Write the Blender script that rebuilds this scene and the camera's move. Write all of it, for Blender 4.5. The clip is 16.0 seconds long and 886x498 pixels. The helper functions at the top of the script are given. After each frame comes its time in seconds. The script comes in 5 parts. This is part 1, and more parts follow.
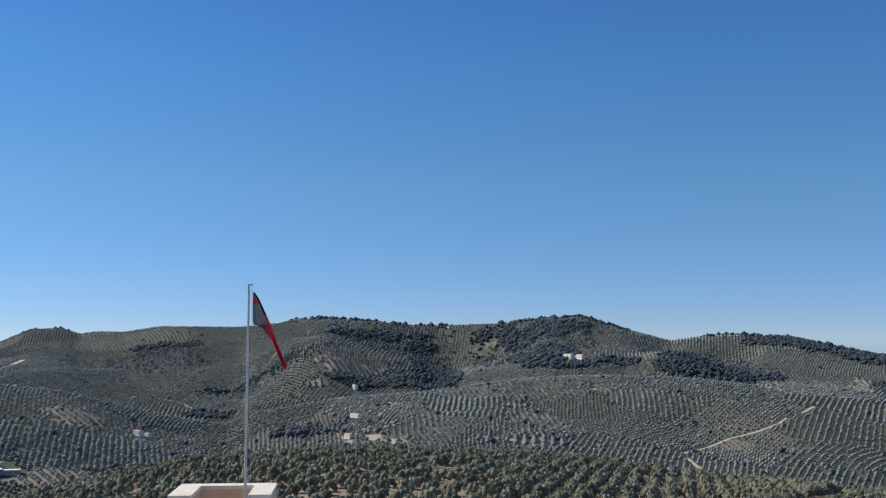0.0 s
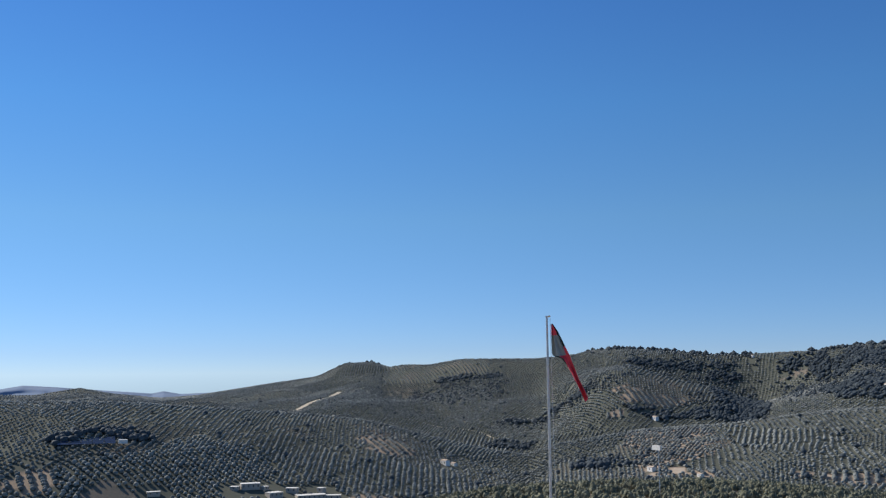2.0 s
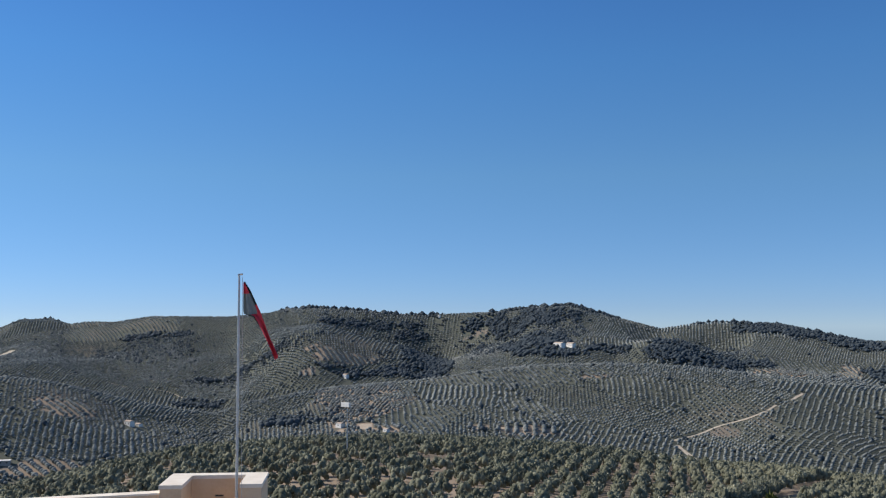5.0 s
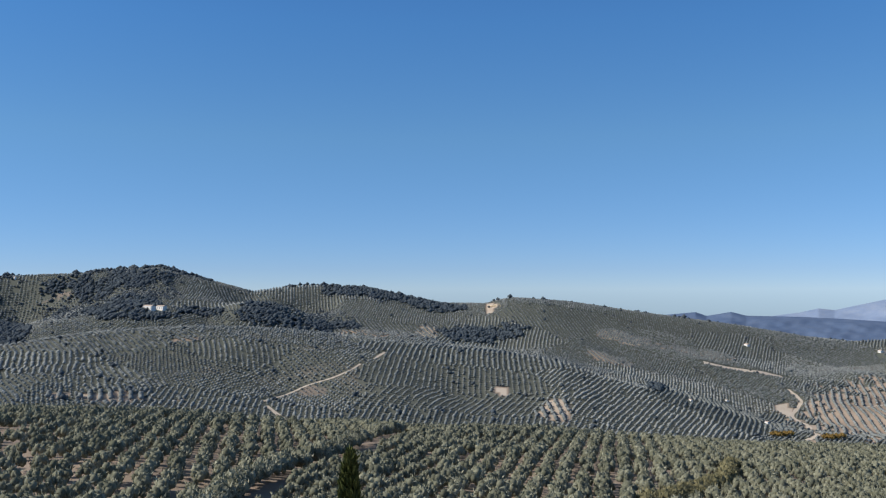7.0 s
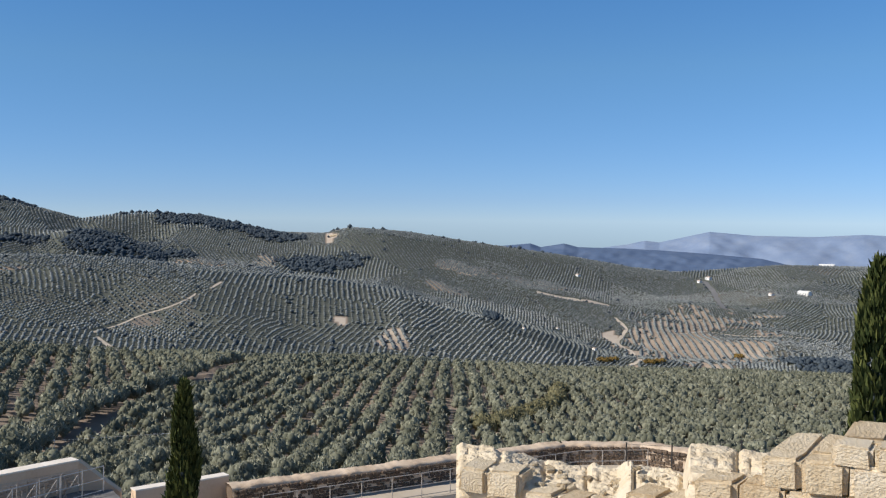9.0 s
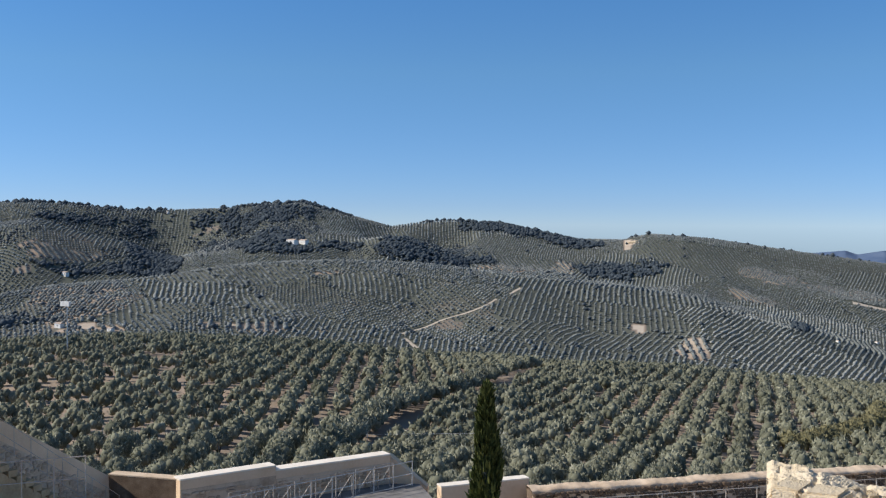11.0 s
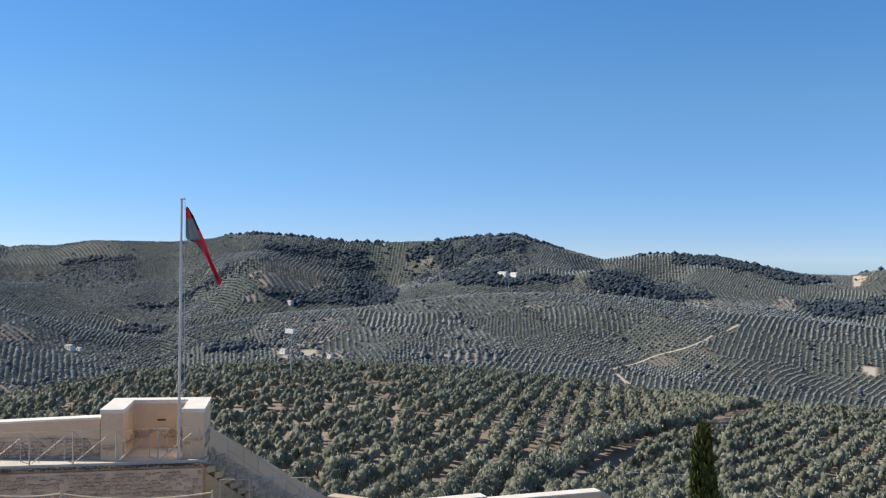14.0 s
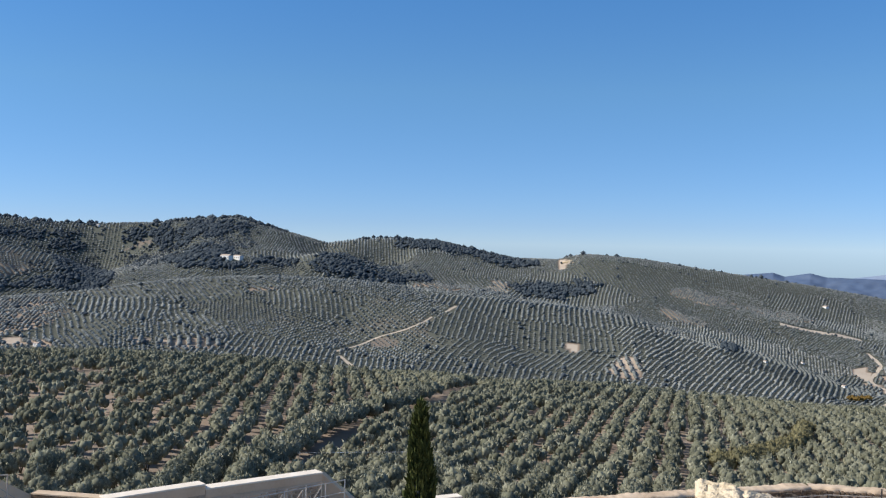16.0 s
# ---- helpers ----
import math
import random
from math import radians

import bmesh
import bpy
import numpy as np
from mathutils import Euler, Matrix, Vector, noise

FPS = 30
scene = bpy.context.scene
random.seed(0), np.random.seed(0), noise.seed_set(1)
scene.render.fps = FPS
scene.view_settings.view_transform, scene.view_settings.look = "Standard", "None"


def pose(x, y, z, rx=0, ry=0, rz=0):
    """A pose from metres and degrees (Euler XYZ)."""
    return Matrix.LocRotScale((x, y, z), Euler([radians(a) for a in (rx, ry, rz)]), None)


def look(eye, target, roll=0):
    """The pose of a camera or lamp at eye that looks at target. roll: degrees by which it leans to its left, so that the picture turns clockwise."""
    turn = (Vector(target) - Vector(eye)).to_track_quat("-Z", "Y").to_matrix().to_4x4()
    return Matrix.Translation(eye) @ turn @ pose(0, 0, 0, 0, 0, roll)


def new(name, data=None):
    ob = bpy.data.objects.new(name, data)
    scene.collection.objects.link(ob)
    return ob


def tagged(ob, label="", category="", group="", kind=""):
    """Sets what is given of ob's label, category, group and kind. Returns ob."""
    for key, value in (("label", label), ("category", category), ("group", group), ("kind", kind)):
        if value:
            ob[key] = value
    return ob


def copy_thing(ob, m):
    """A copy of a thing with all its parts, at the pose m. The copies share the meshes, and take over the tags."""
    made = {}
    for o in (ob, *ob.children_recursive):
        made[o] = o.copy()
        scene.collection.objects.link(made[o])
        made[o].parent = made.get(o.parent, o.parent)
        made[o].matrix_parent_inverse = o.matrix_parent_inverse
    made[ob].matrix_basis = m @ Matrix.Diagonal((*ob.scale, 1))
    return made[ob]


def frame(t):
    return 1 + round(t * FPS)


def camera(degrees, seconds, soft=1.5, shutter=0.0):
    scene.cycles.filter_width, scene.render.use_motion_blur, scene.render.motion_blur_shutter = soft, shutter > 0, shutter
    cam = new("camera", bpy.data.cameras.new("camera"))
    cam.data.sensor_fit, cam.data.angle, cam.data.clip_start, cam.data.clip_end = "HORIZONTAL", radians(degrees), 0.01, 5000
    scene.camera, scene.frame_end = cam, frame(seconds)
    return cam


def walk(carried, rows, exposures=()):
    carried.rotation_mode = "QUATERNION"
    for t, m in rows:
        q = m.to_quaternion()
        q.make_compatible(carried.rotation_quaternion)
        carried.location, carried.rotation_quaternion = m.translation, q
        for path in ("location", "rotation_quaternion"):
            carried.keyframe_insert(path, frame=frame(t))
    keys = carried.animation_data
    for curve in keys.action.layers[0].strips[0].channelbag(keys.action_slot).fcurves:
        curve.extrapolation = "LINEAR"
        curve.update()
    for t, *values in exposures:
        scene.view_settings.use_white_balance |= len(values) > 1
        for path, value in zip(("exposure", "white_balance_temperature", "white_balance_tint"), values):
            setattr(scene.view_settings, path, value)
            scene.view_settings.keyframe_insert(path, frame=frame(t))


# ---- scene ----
cam = camera(47.65, 16.0, soft=1.25)
EYE, ARM = 12.0, 0.25           # eye height over the ward's floor; the phone is turned at arm's length
ROWS = [
    (0, 1.21, 5.12, -0.03),
    (0.5, 6.73, 5.50, 0.14),
    (1, 12.30, 6.25, 0.49),
    (1.5, 16.64, 6.79, 0.51),
    (2, 17.97, 6.94, 0.60),
    (2.5, 17.52, 7.09, 0.55),
    (3, 17.18, 7.34, 0.55),
    (3.2, 17.19, 7.37, 0.54),
    (3.73, 15.14, 6.94, 0.51),
    (4.25, 10.05, 5.95, 0.42),
    (4.78, 3.56, 4.88, 0.32),
    (5.3, -2.71, 4.18, 0.11),
    (5.5, -4.86, 4.09, 0.16),
    (6, -10.29, 3.45, 0.21),
    (6.5, -16.48, 2.55, 0.20),
    (7, -22.20, 2.30, 0.08),
    (7.5, -26.86, 1.74, -0.27),
    (8, -30.31, 0.19, -0.41),
    (8.2, -31.12, -0.29, -0.34),
    (8.72, -32.06, -1.40, -0.51),
    (9.25, -29.60, -1.86, -0.54),
    (9.78, -25.38, -1.87, -0.54),
    (10.3, -20.98, -1.65, -0.63),
    (10.5, -19.53, -1.56, -0.51),
    (11, -14.44, -1.38, -0.22),
    (11.5, -8.48, -0.76, -0.23),
    (12, -4.10, 0.03, -0.32),
    (12.5, 0.48, 0.94, -0.34),
    (13, 2.18, 0.96, -0.26),
    (13.5, 1.05, 0.76, -0.50),
    (14, -2.44, 0.42, -0.58),
    (14.5, -7.62, 0.31, -0.84),
    (15, -12.57, 0.04, -0.96),
    (15.5, -15.91, -0.34, -0.88),
    (16, -18.06, -0.33, -1.02),
]


def stand(yaw, pitch, roll):
    a = radians(yaw)
    return pose(-ARM * math.sin(a), ARM * math.cos(a), EYE, 90 + pitch, roll, yaw)


EXPOSURES = [(0, 0.0), (3.2, -0.02), (5.5, 0.05), (8, 0.08), (10.5, 0.09), (11.2, 0.18), (12.5, 0.3), (14, 0.32), (16, 0.24)]
walk(cam, [(t, stand(yaw, pitch, roll)) for t, yaw, pitch, roll in ROWS], EXPOSURES)

# ---- world, sun ----
SUN_BEARING, SUN_HEIGHT = -74.0, 36.0       # degrees clockwise from +y, degrees over the horizon
world = bpy.data.worlds.new("world")
scene.world = world
world.use_nodes = True
sky = world.node_tree.nodes.new("ShaderNodeTexSky")
sky.sky_type, sky.sun_disc = "NISHITA", False
sky.sun_elevation, sky.sun_rotation = radians(SUN_HEIGHT), radians(SUN_BEARING)
sky.altitude, sky.air_density, sky.dust_density, sky.ozone_density = 3000, 0.8, 0.0, 8.0
back = world.node_tree.nodes["Background"]
back.inputs["Strength"].default_value = 0.093
# the clear winter sky is paler at the horizon and a deeper blue above it than the model alone
nodes, links = world.node_tree.nodes, world.node_tree.links
direction, split, deepen, times = nodes.new("ShaderNodeTexCoord"), nodes.new("ShaderNodeSeparateXYZ"), nodes.new("ShaderNodeValToRGB"), nodes.new("ShaderNodeVectorMath")
times.operation = "MULTIPLY"
while len(deepen.color_ramp.elements) < 5:
    deepen.color_ramp.elements.new(0.5)
# the highest stop lies out of view, lifted and warmed to fill shade
for stop, at, tint in zip(deepen.color_ramp.elements, (0.02, 0.15, 0.26, 0.38, 0.62), ((1.02, 0.99, 1.05), (1.32, 1.46, 1.27), (1.15, 1.61, 1.58), (0.99, 1.53, 1.74), (2.3, 1.95, 1.5))):
    stop.position, stop.color = at, (*tint, 1)
links.new(direction.outputs["Generated"], split.inputs[0])
links.new(split.outputs["Z"], deepen.inputs[0])
links.new(sky.outputs[0], times.inputs[0])
links.new(deepen.outputs[0], times.inputs[1])
links.new(times.outputs[0], back.inputs["Color"])
sun = new("sun", bpy.data.lights.new("sun", "SUN"))
sun.data.energy, sun.data.angle, sun.data.color = 5.0, radians(0.5), (1.0, 0.935, 0.84)
sb, sh = radians(SUN_BEARING), radians(SUN_HEIGHT)
sun.matrix_world = look((100 * math.sin(sb) * math.cos(sh), 100 * math.cos(sb) * math.cos(sh), 100 * math.sin(sh)), (0, 0, 0))


# ---- materials ----
def material(name, colors, scale=4.0, rough=0.9, bump=0.3, fine=8.0, metal=0.0, tone="", island=0.0, bump_size=0.02, random_amount=0.0):
    """Colours blended by noise at two scales; tone: a float attribute that moves along the colours."""
    m = bpy.data.materials.new(name)
    m.use_nodes = True
    n, l = m.node_tree.nodes, m.node_tree.links
    shader = n["Principled BSDF"]
    shader.inputs["Roughness"].default_value, shader.inputs["Metallic"].default_value = rough, metal
    shader.inputs["Specular IOR Level"].default_value = 0.08 if rough > 0.55 else 0.5
    where = n.new("ShaderNodeTexCoord")
    big, small = n.new("ShaderNodeTexNoise"), n.new("ShaderNodeTexNoise")
    big.inputs["Scale"].default_value, big.inputs["Detail"].default_value = scale, 6
    small.inputs["Scale"].default_value, small.inputs["Detail"].default_value = scale * fine, 5
    for tex in (big, small):
        l.new(where.outputs["Object"], tex.inputs["Vector"])
    mix = n.new("ShaderNodeMath")
    mix.operation, mix.use_clamp = "MULTIPLY_ADD", True
    l.new(small.outputs[0], mix.inputs[0])
    mix.inputs[1].default_value = 0.45
    shift = n.new("ShaderNodeMath")
    shift.operation = "MULTIPLY_ADD"
    l.new(big.outputs[0], shift.inputs[0])
    shift.inputs[1].default_value, shift.inputs[2].default_value = 1.1, -0.28
    l.new(shift.outputs[0], mix.inputs[2])
    value = mix.outputs[0]
    if tone or random_amount:
        source = n.new("ShaderNodeAttribute") if tone else n.new("ShaderNodeObjectInfo")
        if tone:
            source.attribute_name = tone
        add = n.new("ShaderNodeMath")
        add.operation, add.use_clamp = "MULTIPLY_ADD", True
        l.new(source.outputs["Fac" if tone else "Random"], add.inputs[0])
        amount = 1.0 if tone else random_amount
        add.inputs[1].default_value = amount
        off = n.new("ShaderNodeMath")
        off.operation = "MULTIPLY_ADD"
        l.new(value, off.inputs[0])
        off.inputs[1].default_value = 0.6
        off.inputs[2].default_value = 0.2 - amount / 2
        l.new(off.outputs[0], add.inputs[2])
        value = add.outputs[0]
    ramp = n.new("ShaderNodeValToRGB")
    while len(ramp.color_ramp.elements) < len(colors):
        ramp.color_ramp.elements.new(0.5)
    for i, c in enumerate(colors):
        ramp.color_ramp.elements[i].position = 0.12 + 0.76 * i / max(1, len(colors) - 1)
        ramp.color_ramp.elements[i].color = (*c, 1)
    l.new(value, ramp.inputs[0])
    l.new(ramp.outputs[0], shader.inputs["Base Color"])
    if bump:
        b = n.new("ShaderNodeBump")
        b.inputs["Strength"].default_value, b.inputs["Distance"].default_value = bump, bump_size
        l.new(small.outputs[0], b.inputs["Height"])
        l.new(b.outputs[0], shader.inputs["Normal"])
    return m


SOIL = material("dry_soil", [(0.115, 0.12, 0.098), (0.225, 0.187, 0.152), (0.36, 0.28, 0.215), (0.53, 0.45, 0.36)], 0.012, 0.95, 0.5, 24, tone="tone", bump_size=0.4)
# hill olives are greyer and bluer than the near grove: haze in the colour
OLIVE_HAZED = material("hazed_olive_leaves", [(0.12, 0.134, 0.132), (0.245, 0.26, 0.25), (0.40, 0.405, 0.375)], 0.5, 0.9, 0.0, 6, tone="tone")
GROVE_LEAF = material("grove_leaves", [(0.11, 0.114, 0.08), (0.265, 0.264, 0.19), (0.48, 0.462, 0.345)], 0.35, 0.9, 0.0, 6, tone="tone")
# oak green lifted towards blue, aerial haze included
OAK_HAZED = material("hazed_oak_leaves", [(0.042, 0.056, 0.068), (0.075, 0.092, 0.106), (0.12, 0.134, 0.138)], 0.3, 0.7, 0.0, 6, tone="tone")
BARK = material("olive_bark", [(0.05, 0.04, 0.03), (0.14, 0.12, 0.09)], 3, 0.9, 0.5)
CYPRESS = material("cypress_leaves", [(0.03, 0.042, 0.014), (0.085, 0.10, 0.03), (0.19, 0.185, 0.06)], 2.5, 0.7, 0.0, 8, tone="tone")
GOLD = material("autumn_leaves", [(0.14, 0.09, 0.03), (0.26, 0.17, 0.05), (0.36, 0.26, 0.08)], 0.8, 0.7, 0.0, tone="tone")
HEDGE_LEAF = material("hedge_leaves", [(0.12, 0.112, 0.062), (0.21, 0.19, 0.10), (0.31, 0.275, 0.15)], 0.8, 0.7, 0.0, tone="tone")
RENDER_TAN = material("lime_render", [(0.60, 0.42, 0.27), (0.70, 0.52, 0.355), (0.76, 0.59, 0.42)], 0.9, 0.9, 0.25, 12)
COPING = material("pale_coping", [(0.68, 0.60, 0.50), (0.80, 0.72, 0.62), (0.86, 0.80, 0.71)], 1.6, 0.85, 0.2, 10)
RUBBLE = material("rubble_stone", [(0.36, 0.255, 0.175), (0.54, 0.41, 0.295), (0.68, 0.55, 0.42)], 1.6, 0.95, 0.8, 7, random_amount=0.3)
MORTAR = material("old_mortar", [(0.36, 0.26, 0.18), (0.58, 0.45, 0.325), (0.70, 0.57, 0.44)], 1.3, 0.95, 0.8, 9)
LIMESTONE = material("golden_limestone", [(0.36, 0.245, 0.13), (0.60, 0.49, 0.335), (0.72, 0.635, 0.50)], 1.9, 0.9, 0.8, 7, random_amount=0.3, bump_size=0.05)
DARK_STEEL = material("dark_steel", [(0.04, 0.038, 0.036), (0.09, 0.085, 0.08)], 6, 0.6, 0.1, metal=0.4)
STEEL = material("galvanised_steel", [(0.42, 0.43, 0.44), (0.58, 0.58, 0.58)], 6, 0.42, 0.05, metal=0.7)
RUST = material("weathered_steel", [(0.36, 0.32, 0.28), (0.54, 0.49, 0.43)], 6, 0.7, 0.1, metal=0.3)
WHITE = material("whitewash", [(0.70, 0.68, 0.64), (0.80, 0.79, 0.76)], 0.4, 0.9, 0.1)
ROOF = material("roof_tile", [(0.42, 0.33, 0.26), (0.56, 0.46, 0.38)], 0.8, 0.9, 0.3)
DARK = material("dark_opening", [(0.02, 0.02, 0.025), (0.04, 0.04, 0.045)], 1, 0.5, 0)
GREYWALL = material("grey_render", [(0.34, 0.31, 0.27), (0.48, 0.44, 0.39)], 0.5, 0.9, 0.1)
PANEL = material("solar_panel", [(0.02, 0.03, 0.07), (0.04, 0.06, 0.12)], 0.8, 0.25, 0)
TRACK = material("pale_track", [(0.43, 0.36, 0.28), (0.60, 0.52, 0.42)], 0.15, 0.95, 0.3)
# gravel darkened to carry the shade that the wall throws on the terrace
SHADED_GRAVEL = material("shaded_gravel", [(0.13, 0.125, 0.12), (0.22, 0.21, 0.20), (0.30, 0.285, 0.27)], 2.0, 0.95, 0.5, 12)
ASPHALT = material("asphalt", [(0.14, 0.14, 0.14), (0.22, 0.215, 0.21)], 0.2, 0.9, 0.2)
CREAM = material("cream_paint", [(0.52, 0.46, 0.33), (0.64, 0.57, 0.42)], 4, 0.7, 0.1)
STEP = material("sandstone_step", [(0.36, 0.24, 0.13), (0.50, 0.36, 0.21), (0.58, 0.44, 0.28)], 1.5, 0.9, 0.4)
# dark copy of the rubble, with the walls' shade put into its colour
SHADE_RUBBLE = material("shaded_rubble", [(0.10, 0.07, 0.05), (0.17, 0.125, 0.09), (0.26, 0.20, 0.15)], 3.0, 0.95, 0.9, 8)
STEP_PALE = material("worn_paving", [(0.50, 0.42, 0.33), (0.62, 0.54, 0.44), (0.72, 0.64, 0.54)], 1.2, 0.9, 0.3, 9)
FLAG_RED = material("red_cloth", [(0.60, 0.04, 0.07), (0.80, 0.11, 0.14)], 3, 0.8, 0.2)
FLAG_GREEN = material("green_cloth", [(0.02, 0.035, 0.04), (0.045, 0.06, 0.06)], 3, 0.8, 0.2)
FLAG_PALE = material("grey_cloth", [(0.19, 0.22, 0.22), (0.28, 0.31, 0.30)], 3, 0.8, 0.2)
# distance haze is mixed into both range colours
RANGE_HAZE = material("hazed_range", [(0.075, 0.115, 0.20), (0.10, 0.143, 0.228), (0.125, 0.165, 0.245)], 0.018, 1.0, 0.0, 6)
RANGE_HAZE_PALE = material("hazed_far_range", [(0.17, 0.23, 0.345), (0.21, 0.27, 0.38), (0.255, 0.305, 0.395)], 0.014, 1.0, 0.0, 6)


# ---- builders ----
def link(name, mesh, mat, parent=None):
    ob = new(name, mesh)
    if mat:
        mesh.materials.append(mat)
    if parent:
        ob.parent = parent
    return ob


def part(name, bm, mat, parent=None, label=""):
    mesh = bpy.data.meshes.new(name)
    bm.normal_update()
    bm.to_mesh(mesh)
    bm.free()
    ob = link(name, mesh, mat, parent)
    return tagged(ob, label)


def arrays(name, verts, faces, mat, tone=None, smooth=False, parent=None):
    """A mesh from arrays of places and of triangles or quads."""
    mesh = bpy.data.meshes.new(name)
    k = faces.shape[1]
    mesh.vertices.add(len(verts))
    mesh.vertices.foreach_set("co", np.ascontiguousarray(verts, np.float32).ravel())
    mesh.loops.add(faces.size)
    mesh.loops.foreach_set("vertex_index", np.ascontiguousarray(faces, np.int32).ravel())
    mesh.polygons.add(len(faces))
    mesh.polygons.foreach_set("loop_start", np.arange(0, faces.size, k, dtype=np.int32))
    mesh.polygons.foreach_set("loop_total", np.full(len(faces), k, np.int32))
    mesh.polygons.foreach_set("use_smooth", np.full(len(faces), smooth))
    if tone is not None:
        mesh.attributes.new("tone", "FLOAT", "POINT").data.foreach_set("value", np.ascontiguousarray(tone, np.float32))
    mesh.update()
    mesh.validate()
    return link(name, mesh, mat, parent)


def empty(name, m, label, category, group="", kind=""):
    ob = new(name)
    ob.matrix_world = m
    return tagged(ob, label, category, group, kind)


def box(bm, x0, y0, z0, x1, y1, z1, m=None, bevel=0.0):
    made = bmesh.ops.create_cube(bm, size=1)["verts"]
    fit = Matrix.Translation(((x0 + x1) / 2, (y0 + y1) / 2, (z0 + z1) / 2)) @ Matrix.Diagonal((x1 - x0, y1 - y0, z1 - z0, 1))
    bmesh.ops.transform(bm, matrix=(m @ fit) if m else fit, verts=made)
    if bevel:
        edges = list({e for v in made for e in v.link_edges})
        bmesh.ops.bevel(bm, geom=edges, offset=bevel, segments=2, affect="EDGES")
    return bm


def rod(bm, a, b, r, sides=6, r2=None):
    a, b = Vector(a), Vector(b)
    d = b - a
    m = Matrix.Translation((a + b) / 2) @ d.to_track_quat("Z", "Y").to_matrix().to_4x4()
    bmesh.ops.create_cone(bm, cap_ends=True, segments=sides, radius1=r, radius2=r if r2 is None else r2, depth=d.length, matrix=m)
    return bm


def new_box(*args, **more):
    return box(bmesh.new(), *args, **more)


def new_rod(*args, **more):
    return rod(bmesh.new(), *args, **more)


def prism(points, m0, m1):
    """A solid between the outline (x, z) laid at m0 and at m1."""
    bm = bmesh.new()
    a = [bm.verts.new(m0 @ Vector((x, 0, z))) for x, z in points]
    b = [bm.verts.new(m1 @ Vector((x, 0, z))) for x, z in points]
    bm.faces.new(a), bm.faces.new(b[::-1])
    for i in range(len(points)):
        j = (i + 1) % len(points)
        bm.faces.new((a[j], a[i], b[i], b[j]))
    bmesh.ops.recalc_face_normals(bm, faces=bm.faces)
    return bm


# ---- the land: bearings in degrees clockwise from +y, dips from the eye in degrees ----
SKYLINE = [(-180, -1), (-60, -1.0), (-41.6, -0.99), (-39.9, -1.03), (-37.7, -0.68), (-36, -1.01), (-33.5, -1.29), (-31.6, -1.17), (-28.2, -0.66), (-25.1, -0.23),
           (-23.5, 0.5), (-22, 0.58), (-21, 0.28), (-20, 0.4), (-18.8, 0.36), (-16.9, 0.68), (-12.7, 0.66), (-10.5, 0.87), (-9.6, 1.1), (-7.7, 1.15), (-5.1, 0.98),
           (-3.2, 0.76), (-1.6, 0.74), (2.6, 0.91), (4.8, 1.16), (6.6, 1.24), (8.3, 0.75), (9.9, 0.34), (11.5, -0.1), (12.7, 0.08), (14.2, 0.24), (16, 0.25),
           (18.2, 0.03), (20.1, -0.42), (22, -0.76), (24.6, -0.8), (25.4, -0.58), (26.1, -0.46), (29.1, -0.67), (34.4, -1.42), (38.4, -1.95), (42, -2.55),
           (44.4, -2.78), (46.5, -2.6), (50, -2.26), (54, -2.26), (70, -2.2), (180, -1)]
CREST = [(-180, -10.88), (-30, -10.68), (-22, -8.70), (-17, -7.75), (-14.8, -7.40), (-10, -7.00), (-3, -6.85), (3.3, -7.10), (6.5, -7.25), (9.6, -7.52), (14.2, -7.93),
         (18.5, -8.03), (20.5, -8.28), (27.5, -8.23), (32.3, -8.48), (39, -8.70), (46, -8.53), (54, -8.38), (180, -8.88)]
CREST_AT = [(-180, 260), (-30, 300), (-20, 360), (-10, 420), (0, 430), (20, 480), (45, 620), (70, 620), (180, 400)]
SKY_AT = [(-180, 2800), (-26, 2900), (-16, 2650), (-8, 2500), (8, 2350), (16, 2450), (28, 2400), (40, 2650), (54, 2900), (180, 2800)]
# crests of the nearer ridges: the spur in the west, the long hill in the middle, the shoulder under the highest hill
RIDGE = [(-180, -1.2), (-41.6, -1.34), (-36, -1.58), (-31.6, -1.84), (-28.5, -2.08), (-25.4, -2.38), (-22.2, -2.9), (-18.5, -3.8), (-15.5, -4.5), (-13.3, -4.75), (-11.5, -4.15), (-8, -3.65), (-4.8, -3.3), (-2.2, -3.05),
         (2.3, -2.42), (5.5, -2.2), (8.5, -2.1), (13.3, -2.35), (19.5, -3.0), (25, -3.55), (31, -4.5), (36, -5.0), (180, -5.0)]
RIDGE_SHARE = [(-180, 1), (29, 1), (40, 0), (180, 0)]
RIDGE_AT = [(-180, 1500), (-14, 1450), (-4, 1500), (3, 1580), (20, 1620), (30, 1550), (180, 1500)]
SHOULDER = [(-180, 1.0), (-12.5, 0.6), (-10, 0.7), (-7.5, 0.2), (-5.1, -0.65), (-2.9, -1.15), (-0.7, -2.1), (1.5, -2.0), (180, -1.8)]
SHOULDER_SHARE = [(-180, 0), (-12.5, 0), (-7.5, 1), (-1.6, 1), (4.5, 0), (9, 0), (11, 1), (14, 1), (16.5, 0), (180, 0)]
SHOULDER_EAST = [(-180, -0.4), (9, -0.4), (11, -0.75), (12.4, -0.7), (14, -1.25), (16.5, -2.1), (180, -2.1)]


def table(pairs, x):
    p = np.array(pairs, float)
    return np.interp(x, p[:, 0], p[:, 1])


